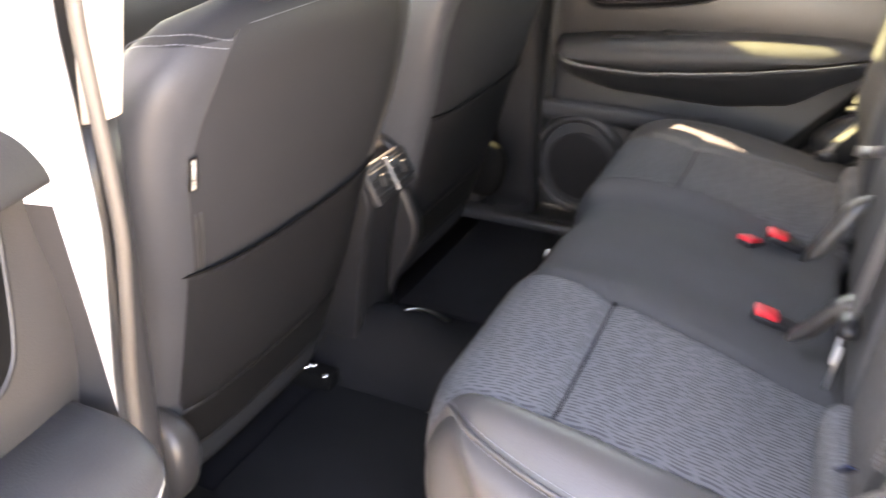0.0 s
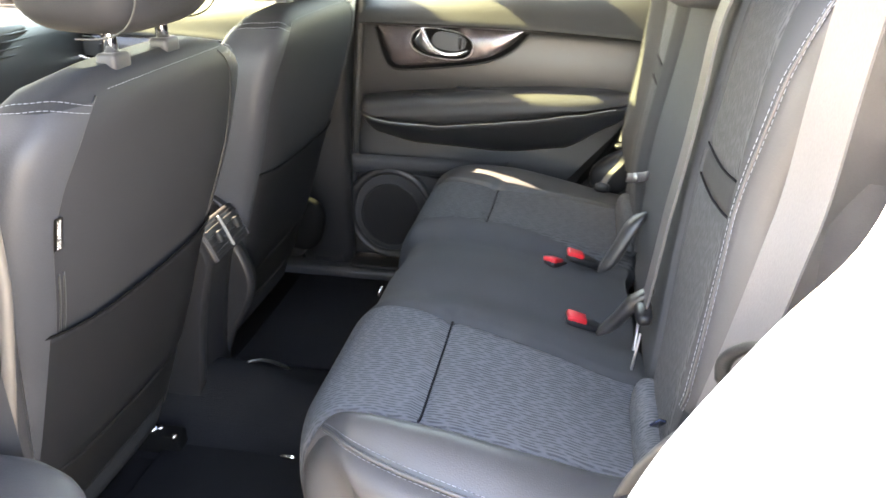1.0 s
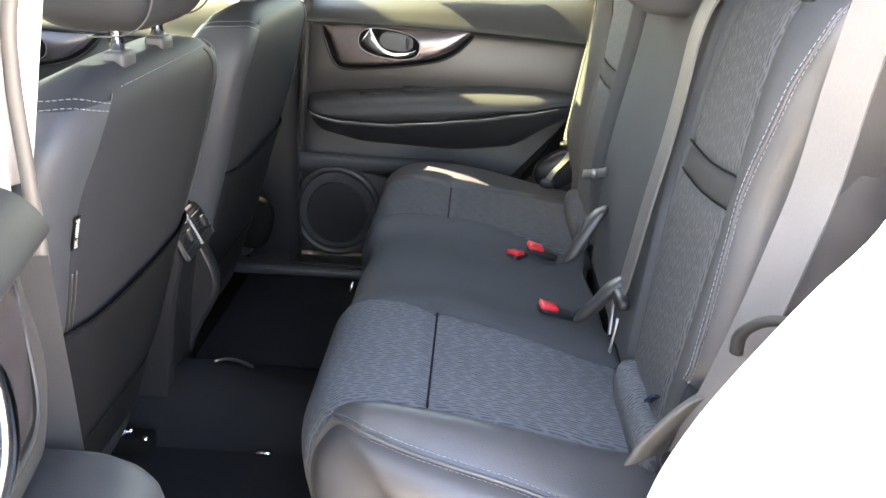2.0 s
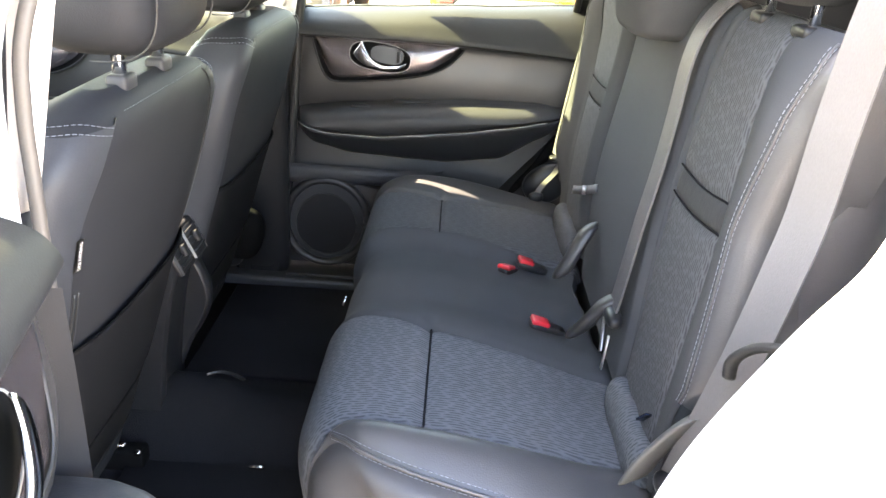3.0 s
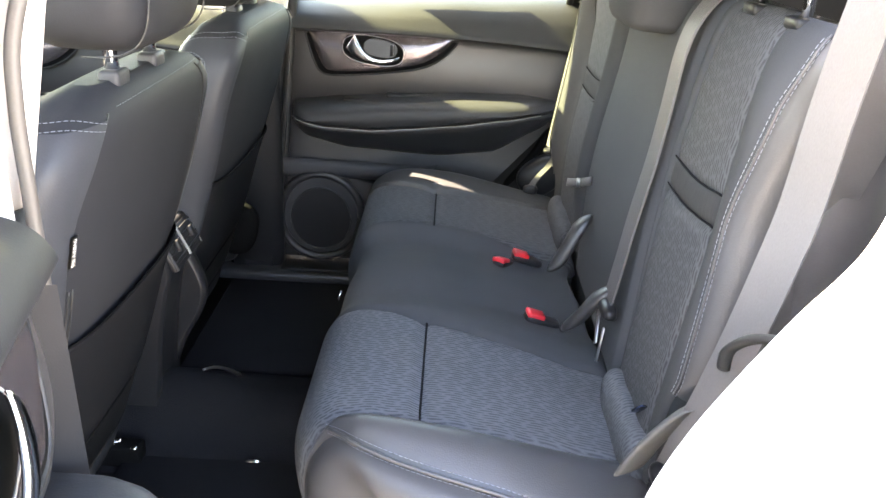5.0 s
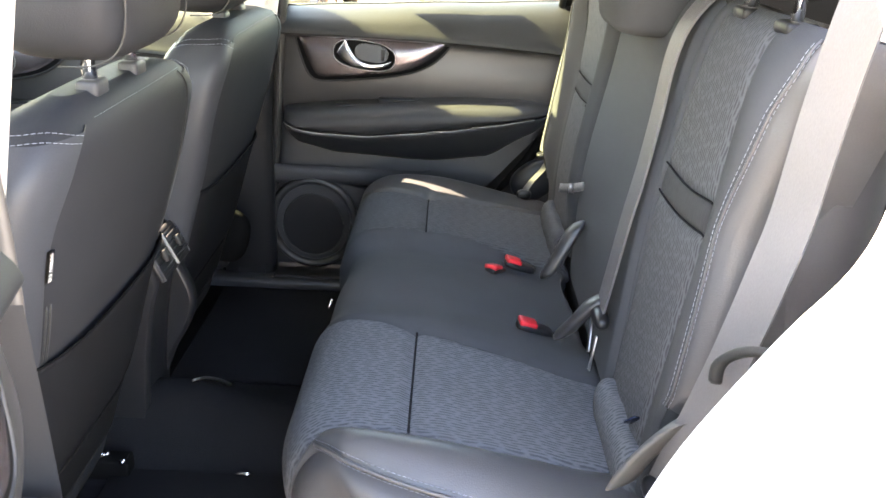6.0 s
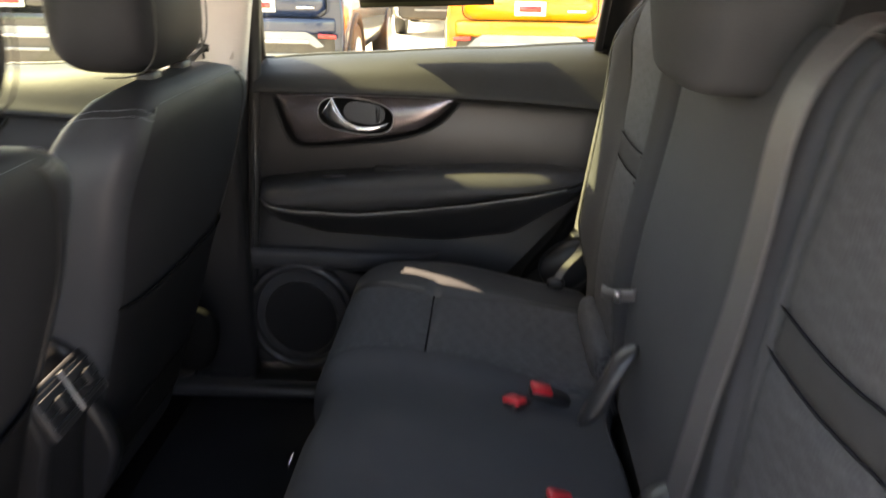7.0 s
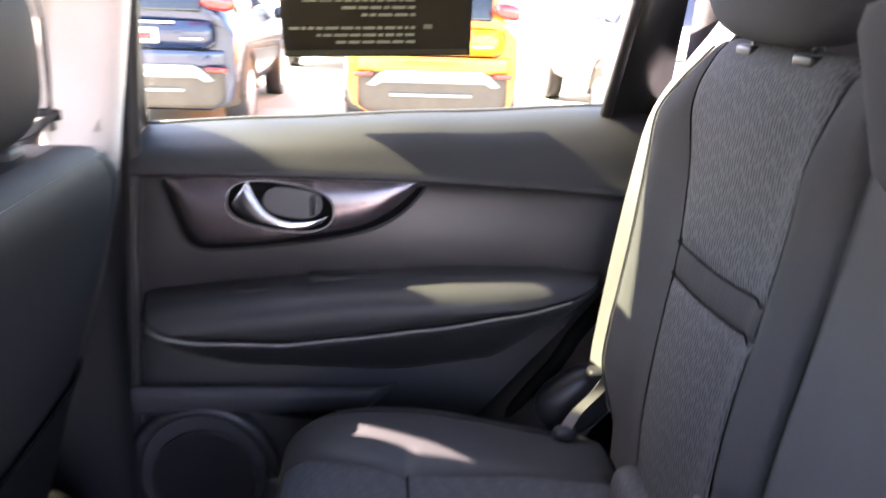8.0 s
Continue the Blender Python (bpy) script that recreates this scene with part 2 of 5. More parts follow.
def stitches(pts, length=0.0045, gap=0.0022, r=0.0004):
    """A dashed line of thread along a curve of points."""
    bm = bmesh.new()
    pts = [Vector(p) for p in pts]
    lens = [0.0]
    for a, b in zip(pts, pts[1:]):
        lens.append(lens[-1] + (b - a).length)

    def along(s):
        for k in range(len(pts) - 1):
            if s <= lens[k + 1]:
                return pts[k].lerp(pts[k + 1], (s - lens[k]) / max(1e-9, lens[k + 1] - lens[k]))
        return pts[-1]
    s = 0.0
    while s + length < lens[-1]:
        a, b = along(s), along(s + length)
        d = (b - a).normalized()
        side = d.cross(Vector((0.3, 0.2, 0.93))).normalized() * r
        top = side.cross(d).normalized() * r
        va = [bm.verts.new(a + q) for q in (side, top, -side, -top)]
        vb = [bm.verts.new(b + q) for q in (side, top, -side, -top)]
        for k in range(4):
            bm.faces.new((va[k], va[(k + 1) % 4], vb[(k + 1) % 4], vb[k]))
        bm.faces.new(va[::-1]), bm.faces.new(vb)
        s += length + gap
    return bm

# ---- ground and sky side ----
ground = part("ground", grid(lambda u, v: Vector((-300 + 600 * u, -300 + 600 * v, -0.06)), 20, 20), CONCRETE)
tagged(ground, "pale sunlit concrete of the car park", "ground", kind="structure")

# ---- the car's shell ----
FLOOR_Z = 0.43
floor = part("floor", block(-1.6, 1.7, -0.74, 0.74, FLOOR_Z - 0.06, FLOOR_Z), CARPET)
tagged(floor, "black carpeted floor of the car", "floor", kind="structure")
hump = spline([(0, -0.20, 0.0), (0, -0.13, 0.012), (0, -0.06, 0.046), (0, 0.0, 0.050), (0, 0.05, 0.036), (0, 0.10, 0.018), (0, 0.14, 0.006), (0, 0.20, 0.0)], 28)
tunnel = part("floor_tunnel", loft([[Vector((x, p.y, FLOOR_Z + p.z * h - 0.003)) for p in hump] + [Vector((x, 0.2, FLOOR_Z - 0.03)), Vector((x, -0.2, FLOOR_Z - 0.03))] for x, h in ((-1.3, 2.1), (-0.6, 2.1), (-0.33, 2.1), (-0.28, 1.8), (-0.22, 1.3), (-0.15, 1.05), (0.1, 1.0))]), CARPET)
tagged(tunnel, "low carpeted hump along the middle of the floor", "floor", kind="structure")

# headliner: a shallow dome with thickness
def roof_point(u, v, lift=0.0):
    x, y = -0.98 + 2.53 * u, -0.60 + 1.2 * v
    return Vector((x, y, 1.565 + lift - 0.05 * (2 * v - 1) ** 4 - 0.05 * abs(2 * u - 1) ** 3))
roof_bm = grid(lambda u, v: roof_point(u, v), 16, 16)
bmesh.ops.solidify(roof_bm, geom=list(roof_bm.faces), thickness=-0.05)
roof = tagged(part("ceiling", roof_bm, HEADLINER), "pale grey fabric headliner under the roof", "ceiling", kind="structure")
roof_out = grid(lambda u, v: roof_point(u, v, 0.075) + Vector((0, (v - 0.5) * 0.03 + (v - 0.5) * 0.10 * smoothstep(0.42, 0.15, u), 0)), 16, 16)
bmesh.ops.solidify(roof_out, geom=list(roof_out.faces), thickness=0.02)
tagged(part("roof_panel", roof_out, WHITE_PAINT), "white painted roof panel", "roof", kind="structure")


def side_shell(sign):
    """Roof rail, pillars, sill, and the panels before and behind the doors on one side."""
    global XF
    XF = (Matrix.Identity(4) if sign > 0 else pose(0.05, 0, 0.038)) @ Matrix.Diagonal((1, sign, 1, 1))
    rail = spline([(-1.58, 0.70, 1.02), (-1.30, 0.665, 1.22), (-0.98, 0.625, 1.44), (-0.5, 0.602, 1.535), (0.0, 0.578, 1.54), (0.5, 0.575, 1.535), (0.9, 0.575, 1.51), (1.5, 0.575, 1.42)], 40)
    tagged(part("roof_rail", tube(rail, 0.034, 12), PILLAR), "beige trimmed roof rail over the doors", "roof rail", kind="structure")
    # B-pillar: beige upper trim, dark lower trim
    def pil(x0, w0, x1, w1, ya, yb, za, zb, n=10):
        rings = []
        for i in range(n + 1):
            t = i / n
            cx, w, y, z = x0 + (x1 - x0) * t, w0 + (w1 - w0) * t, ya + (yb - ya) * t, za + (zb - za) * t
            rings.append([Vector((cx + w * a, y + 0.027 * b, z)) for a, b in super_ring(20, 3.2)])
        return loft(rings)
    fwd, zu = (0.0, 1.10) if sign > 0 else (-0.020, 1.080)
    up = part("pillar_upper", pil(-0.325 + fwd, 0.048, -0.262 + fwd, 0.056, 0.655 if sign < 0 else 0.663, 0.605 if sign < 0 else 0.642, zu, 1.53), PILLAR)
    tagged(up, "beige plastic trim of the middle door pillar", "pillar", kind="structure")
    part("pillar_seam", block(-0.345, -0.341, 0.6315, 0.640, 1.16, 1.30, 0.001), SEAL, up)
    # added plate, far side only: its front edge shapes the sun patch on the seat
    if sign > 0:
        flare = [Vector((x, 0.634, z)) for x, z in ((-0.285, 1.16), (-0.372, 1.16), (-0.380, 1.194), (-0.410, 1.262), (-0.453, 1.354), (-0.50, 1.425), (-0.56, 1.50), (-0.26, 1.53))]
        part("pillar_sun_cut", plate(flare, Vector((0, 0.012, 0))), PILLAR, up, "added pillar trim plate shaped to cut the seat's sun patch")
    # far trim: darker copy for its shade, pushed inward to stop stray sun
    low = part("pillar_lower", pil(-0.372 + fwd, 0.075, -0.332 + fwd, 0.052, 0.69, 0.658 if sign < 0 else 0.606, 0.44, zu - 0.002), PLASTIC if sign < 0 else PLASTIC_DARK)
    tagged(low, "dark plastic lower trim of the middle door pillar", "pillar", kind="structure")
    inner = loft([[Vector((x + fwd, y, z)) for x, y in ((xa, ya), (xb, ya), (xb, yb), (xa, yb))]
                  for z, xa, xb, ya, yb in ((0.45, -0.400, -0.325, 0.66, 0.765), (0.90, -0.390, -0.300, 0.65, 0.765), (1.115, -0.385, -0.285, 0.665, 0.765), (1.30, -0.365, -0.270, 0.645, 0.712), (1.53, -0.335, -0.230, 0.60, 0.64))])
    tagged(part("pillar_core", inner, PLASTIC_DARK, smooth=False), "dark core of the middle door pillar", "pillar", kind="structure")
    near_seal = [(-0.345, 0.690, 0.41), (-0.318, 0.687, 0.762), (-0.296, 0.686, 0.902), (-0.282, 0.685, 0.992), (-0.281, 0.685, 1.10), (-0.281, 0.684, 1.18), (-0.274, 0.676, 1.25), (-0.238, 0.640, 1.38), (-0.205, 0.603, 1.50)]
    if sign < 0:
        outer = []
        for p in spline(near_seal, 24):
            a = 0.0 if p.z < 1.18 else 0.35 * (p.z - 1.18)
            outer.append([Vector((p.x + dx, p.y + dy - a * k, p.z)) for dx, dy, k in ((-0.012, 0.006, 0), (-0.004, 0.016, 0), (-0.006, 0.060, 0.3), (-0.014, 0.098, 0.6), (-0.035, 0.112, 0.7), (-0.16, 0.120, 0.7), (-0.16, 0.006, 0))])
        tagged(part("pillar_outer", loft(outer), WHITE_PAINT), "white painted door jamb of the middle pillar", "pillar", kind="structure")
    seal = part("door_seal", tube([p + Vector((0.003, 0, 0)) for p in spline(near_seal, 40)], 0.0065, 12), SEAL) if sign < 0 else part("door_seal", tube(spline([(-0.36, 0.725, 0.45), (-0.318, 0.728, 0.60), (-0.288, 0.725, 0.90), (-0.268, 0.715, 1.15), (-0.235, 0.66, 1.40), (-0.20, 0.620, 1.50)], 30), 0.013, 10), RUBBER)
    if sign < 0:
        part("seal_bead", tube([p + Vector((-0.004, -0.010, 0)) for p in spline(near_seal, 40)], 0.004, 10), SEAL, seal)
    tagged(seal, "rubber seal round the door opening", "door seal", kind="structure")
    # door sill with scuff plate
    sill = part("door_sill", block(-1.2, 0.42, 0.62, 0.76, 0.36, 0.455, 0.012), PLASTIC)
    tagged(sill, "dark plastic door sill with scuff plate", "door sill", kind="structure")
    part("scuff_plate", block(-0.30, 0.20, 0.64, 0.70, 0.452, 0.462, 0.004), PLASTIC_SOFT, sill)
    # C-pillar: trim behind the seat and the quarter panel
    def cpil(u, v):
        z = 0.44 + 1.08 * u
        x0 = 0.10 + 0.42 * smoothstep(0.42, 1.02, z) - 0.07 * smoothstep(1.06, 0.96, z)
        x = x0 + (1.10 - x0) * v
        return Vector((x, 0.690 - 0.13 * max(0, z - 1.1) - 0.05 * smoothstep(0.0, 0.2, v) * smoothstep(1.05, 0.8, z) + 0.062 * (1 - smoothstep(0, 0.10, v)), z))
    bm = grid(cpil, 24, 24)
    bmesh.ops.solidify(bm, geom=list(bm.faces), thickness=-0.02)
    # same trim on both sides; the near one is lightened to paint in haze
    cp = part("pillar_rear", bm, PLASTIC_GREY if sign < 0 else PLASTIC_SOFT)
    tagged(cp, "dark trim beside the rear seat up to the roof", "pillar", kind="structure")
    post = part("pillar_post", block(-0.50, -0.305 + 2 * fwd, 0.735, 0.80, 0.36, 1.12, 0.01), PLASTIC_DARK)
    tagged(post, "dark inner post between the doors", "pillar", kind="structure")
    rear = part("cargo_side", block(1.05, 1.70, 0.66, 0.72, 0.43, 1.10, 0.02), PLASTIC)
    tagged(rear, "dark cargo bay side trim", "trim", kind="structure")
    front = part("cowl_side", block(-1.62, -1.22, 0.66, 0.74, 0.43, 1.02, 0.02), PLASTIC)
    tagged(front, "dark trim in front of the front door", "trim", kind="structure")
    XF = Matrix.Identity(4)


side_shell(1)
side_shell(-1)
for sign in (-1, 1):
    pane_bm = grid(lambda u, v: Vector((1.07 + 0.60 * u - 0.16 * u * v, sign * (0.695 - 0.105 * v), 1.09 + 0.43 * v)), 4, 4)
    bmesh.ops.solidify(pane_bm, geom=list(pane_bm.faces), thickness=0.004)
    tagged(part("quarter_window", pane_bm, PRIVACY), "dark privacy glass beside the cargo bay", "window", kind="structure")
tailgate = part("tailgate", block(1.66, 1.72, -0.70, 0.70, 0.43, 1.12, 0.02), PLASTIC)
tagged(tailgate, "dark trim of the closed tailgate", "tailgate", kind="structure")
tagged(part("rear_window", turned(block(-0.003, 0.003, -0.60, 0.60, 0, 0.52), pose(1.68, 0, 1.10, 0, -24, 0)), PRIVACY), "tinted rear window", "window", kind="structure").visible_shadow = False
bulkhead = part("bulkhead", block(-1.66, -1.60, -0.74, 0.74, 0.40, 1.00), PLASTIC_DARK)
tagged(bulkhead, "dark bulkhead below the windscreen", "bulkhead", kind="structure")
tagged(part("windscreen", turned(block(-0.003, 0.003, -0.66, 0.66, 0, 0.90), pose(-1.62, 0, 1.02, 0, 55, 0)), SCREEN), "clear windscreen", "window", kind="structure").visible_shadow = False

# white body side behind the open door: the jamb's edge is a swept curve
EDGE = spline([(0.30, 0.36), (0.31, 0.60), (0.318, 0.84), (0.346, 0.955), (0.412, 1.078), (0.460, 1.150), (0.474, 1.21), (0.464, 1.27), (0.436, 1.33), (0.405, 1.40), (0.36, 1.50)], 60)
def jamb(u, v):
    p = EDGE[round(u * 60)]
    out = spline([(0, 0, 0), (0.004, -0.02, 0), (0.02, -0.05, 0), (0.05, -0.075, 0), (0.2, -0.11, 0), (0.7, -0.14, 0), (1.4, -0.12, 0)], 14)[round(v * 14)]
    return Vector((p.x + out.x, -0.745 + out.y, p.y - 0.02 * smoothstep(0, 0.05, out.x)))
jamb_bm = grid(jamb, 60, 14)
bmesh.ops.solidify(jamb_bm, geom=list(jamb_bm.faces), thickness=0.015)
quarter = part("quarter_panel", jamb_bm, WHITE_PAINT)
tagged(quarter, "white painted body side behind the open rear door", "body panel", kind="structure")
rocker = part("rocker_panel", block(-1.3, 1.4, -0.90, -0.745, 0.24, 0.42, 0.03, 3), WHITE_PAINT)
tagged(rocker, "white painted sill below the doors", "body panel", kind="structure")
plug = part("jamb_plug", turned(pillow((0, 0, 0), (0.012, 0.004, 0.008)), pose(0.52, -0.845, 0.90)), CLAD)
tagged(plug, "small grey rubber plug in the white door jamb", "plug")

# ---- rear bench ----
CUSH = spline([(0.03, 0.48), (-0.025, 0.55), (-0.052, 0.62), (-0.060, 0.68), (-0.05, 0.732), (-0.025, 0.767), (0.012, 0.784), (0.06, 0.789), (0.11, 0.787),
               (0.16, 0.782), (0.22, 0.771), (0.28, 0.757), (0.34, 0.742), (0.398, 0.730), (0.415, 0.70)], 140)


def along(prof, s):
    f = min(max(s, 0), 1) * (len(prof) - 1)
    i = min(int(f), len(prof) - 2)
    p = prof[i].lerp(prof[i + 1], f - i)
    d = (prof[i + 1] - prof[i]).normalized()
    return p, Vector((-d.y, d.x))


def cush_point(s, y, lift=0.0):
    p, n = along(CUSH, s)
    h = lift
    top = smoothstep(0.74, 0.78, p.y)
    h -= (0.014 + 0.008 * smoothstep(0.0, 0.1, y)) * smoothstep(-0.19, -0.10, y) * (1 - smoothstep(0.13, 0.19, y))       # lower middle place
    h += 0.006 * smoothstep(-0.46, -0.52, y) * top + 0.006 * smoothstep(0.42, 0.50, y) * top
    h -= 0.007 * math.exp(-((p.x - 0.113) / 0.008) ** 2) * smoothstep(0.17, 0.19, abs(y)) * (1 - smoothstep(0.455, 0.485, abs(y))) * top
    h += 0.004 * math.sin(9 * y + 2) * math.sin(11 * p.x) * top
    h += 0.011 * math.exp(-((y - 0.172) / 0.020) ** 2) * top - 0.010 * smoothstep(0.21, 0.36, y) * top      # rolled inner edge of the far place
    if y < 0:
        a, b = INS_OUT(p.x), PIPE(p.x)
        h += 0.009 * math.sin(math.pi * min(1, max(0, (a - y) / max(0.012, a - b)))) * smoothstep(-0.05, 0.06, p.x)
        h -= 0.021 * smoothstep(-0.09, 0.16, p.x) * smoothstep(0.25, 1.15, (a - y) / max(0.012, a - b))
    tuck = 0.034 * smoothstep(-0.40, -0.54, y) * smoothstep(0.06, -0.04, p.x)
    return Vector((p.x + n.x * h + tuck, y, p.y + n.y * h))


def cush_panel(ya, yb, s0, s1, nu, nv, roll=0.006):
    def fn(u, v):
        s = s0 + (s1 - s0) * u
        x = along(CUSH, s)[0].x
        a, b = ya(x), yb(x)
        d = min(v, 1 - v) * abs(b - a)
        return cush_point(s, a + (b - a) * v, -roll * math.exp(-(d / 0.005) ** 1.5))
    return grid(fn, nu, nv)


INS_OUT = curve1([(-0.07, -0.484), (-0.035, -0.482), (0.0, -0.472), (0.047, -0.476), (0.117, -0.481), (0.22, -0.488), (0.30, -0.482), (0.36, -0.474), (0.42, -0.470)])
INS_IN = curve1([(-0.07, -0.160), (0.0, -0.176), (0.05, -0.191), (0.11, -0.218), (0.235, -0.238), (0.42, -0.268)])
PIPE = curve1([(-0.07, -0.488), (-0.035, -0.497), (0.0, -0.516), (0.039, -0.538), (0.082, -0.554), (0.123, -0.567), (0.177, -0.577), (0.239, -0.584), (0.31, -0.594), (0.42, -0.602)])
FAR_IN = curve1([(-0.07, 0.205), (0.10, 0.20), (0.34, 0.172), (0.42, 0.168)])
FAR_OUT = curve1([(-0.07, 0.50), (0.04, 0.455), (0.117, 0.43), (0.31, 0.46), (0.42, 0.47)])
S_CREASE = min(range(141), key=lambda i: abs(CUSH[i].x - 0.113) + (CUSH[i].y < 0.7)) / 140

bench = thing("bench_seat", "black rear bench seat with dashed grey cloth and leatherette bolsters", "car seat")
part("cushion_insert", cush_panel(INS_OUT, INS_IN, 0.10, S_CREASE, 40, 30), CLOTH_DASH, bench, "grey cloth with dark woven dashes")
part("cushion_insert", cush_panel(INS_OUT, INS_IN, S_CREASE, 1, 40, 30), CLOTH_DASH, bench, "grey cloth with dark woven dashes")
part("cushion_middle", cush_panel(INS_IN, FAR_IN, 0.0, 1, 80, 40), CLOTH_PLAIN, bench, "plain black cloth middle place")
# far inserts are the near cloth, darkened in colour for their shade
part("cushion_insert", cush_panel(FAR_IN, FAR_OUT, 0.10, S_CREASE, 40, 26), CLOTH_BACK_SHADE, bench, "grey cloth with dark woven dashes")
part("cushion_insert", cush_panel(FAR_IN, FAR_OUT, S_CREASE, 1, 40, 26), CLOTH_BACK_SHADE, bench, "grey cloth with dark woven dashes")
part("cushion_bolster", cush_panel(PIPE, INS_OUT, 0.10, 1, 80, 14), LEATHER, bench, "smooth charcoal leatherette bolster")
# same leatherette as the near bolster, coloured darker for shade
part("cushion_bolster", cush_panel(FAR_OUT, lambda x: 0.575, 0.10, 1, 80, 14), ARM_SHADE_VINYL, bench, "leatherette bolster darkened for the far side's shade")
SIDE = spline([(0, 0), (0.015, 0.010), (0.045, 0.022), (0.11, 0.032), (0.24, 0.038), (0.5, 0.038), (0.93, 0.036)], 24)   # share of the way to the middle, outward bulge


def cush_side(sign):
    """The cushion's leatherette end: from its outline inwards to the middle, bulging out."""
    def fn(u, v):
        s = 0.06 + 0.94 * u
        p, n = along(CUSH, s)
        o = SIDE[round(v * 24)]
        y = PIPE(p.x) if sign < 0 else 0.575
        q = cush_point(s, y, -0.004)
        mid = Vector((0.17, -0.575 if sign < 0 else 0.575, 0.62))
        q = q.lerp(mid, o.x)
        return q + Vector((0, sign * o.y, 0))
    bm = grid(fn, 90, 24)
    inner = [v for v in bm.verts if not v.is_boundary]
    for k in range(14):
        bmesh.ops.smooth_vert(bm, verts=inner, factor=0.5, use_axis_x=True, use_axis_y=True, use_axis_z=True)
    return bm


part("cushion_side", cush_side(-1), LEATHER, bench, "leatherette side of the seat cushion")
# far end darkened in colour like its bolster
part("cushion_side", cush_side(1), ARM_SHADE_VINYL, bench, "leatherette side of the seat cushion")
part("seat_base", block(0.02, 0.45, -0.56, 0.55, FLOOR_Z - 0.002, 0.62, 0.03), PLASTIC_DARK, bench)
S_FRONT = min(range(141), key=lambda i: abs(CUSH[i].x + 0.026) + (CUSH[i].y < 0.74)) / 140


def pipe_line(off, lift):
    raw = [cush_point(S_FRONT + (0.97 - S_FRONT) * k / 12, PIPE(along(CUSH, S_FRONT + (0.97 - S_FRONT) * k / 12)[0].x) + off, lift) for k in range(13)]
    raw[0] = raw[1] + (raw[1] - raw[2]) * 0.9 + Vector((-0.004, 0.006, -0.006))
    return spline(raw, 90)


part("piping", tube(pipe_line(-0.001, 0.0), 0.0028, 8), LEATHER, bench)
for off, lift in ((0.006, 0.001), (-0.005, 0.0)):
    line = [p + (Vector((0, -0.0035, -0.003)) if off < 0 else Vector((0, 0, 0.0005))) for p in pipe_line(off if off > 0 else -0.001, lift)]
    part("stitching", stitches(line), THREAD, bench, "double white stitching")
for ya, yb in ((INS_OUT, INS_IN), (FAR_IN, FAR_OUT)):
    part("crease", tube([cush_point(S_CREASE, ya(0.113) + (yb(0.113) - ya(0.113)) * k / 20, 0.0006) for k in range(21)], 0.0017, 6), SEAM, bench, "dark sewn crease across the cushion")

# backs: forward face as (x, z)
BACK = spline([(0.398, 0.735), (0.399, 0.762), (0.400, 0.80), (0.402, 0.86), (0.406, 0.93), (0.413, 1.00), (0.423, 1.08), (0.433, 1.16), (0.442, 1.235),
               (0.450, 1.272), (0.463, 1.297), (0.486, 1.310), (0.525, 1.306)], 140)


def back_point(s, y, lift=0.0, dx=0.0):
    """lift: towards the sitter."""
    p, n = along(BACK, s)
    h = lift
    mid = smoothstep(0.78, 0.9, p.y) * (1 - smoothstep(1.21, 1.29, p.y))
    for a, b, amp in ((-0.50, -0.56, 0.010), (0.45, 0.512, 0.026), (-0.345, -0.315, 0.010), (0.245, 0.20, 0.014)):
        h += amp * smoothstep(a, b, y) * mid if b > a > 0 else 0
        if b < a:
            hit = smoothstep(0, 1, (a - y) / (a - b))
            edge = 1.0 if amp > 0.02 else (1 - smoothstep(0, 1, (b - 0.0 - y) / 0.05))
            if (a < 0 and y > -0.7) or (a > 0 and y > 0.14):
                h += amp * hit * edge * mid
    h += 0.003 * math.sin(14 * p.y + 5 * y)
    return Vector((p.x + n.x * h + dx, y, p.y + n.y * h))


def back_panel(ya, yb, za, zb, nu, nv, roll=0.007, ends=0.0):
    """ya, yb: side lines as functions of z; za, zb: heights as functions of the way across."""
    zs = [q.y for q in BACK]

    def s_of(z):
        for k in range(len(zs) - 1):
            if zs[k] <= z <= zs[k + 1]:
                return (k + (z - zs[k]) / max(1e-9, zs[k + 1] - zs[k])) / (len(zs) - 1)
        return 0.0 if z < zs[0] else 1.0

    def fn(u, v):
        z0, z1 = za(v), zb(v)
        s0, s1 = s_of(z0), s_of(z1)
        s = s0 + (s1 - s0) * u
        z = along(BACK, s)[0].y
        a, b = ya(z), yb(z)
        d = min(v, 1 - v) * abs(b - a)
        e = min(u, 1 - u) * abs(z1 - z0)
        return back_point(s, a + (b - a) * v, -roll * math.exp(-(d / 0.006) ** 1.5) - ends * math.exp(-(e / 0.004) ** 1.5))
    return grid(fn, nu, nv)


def const(c):
    return lambda z: c


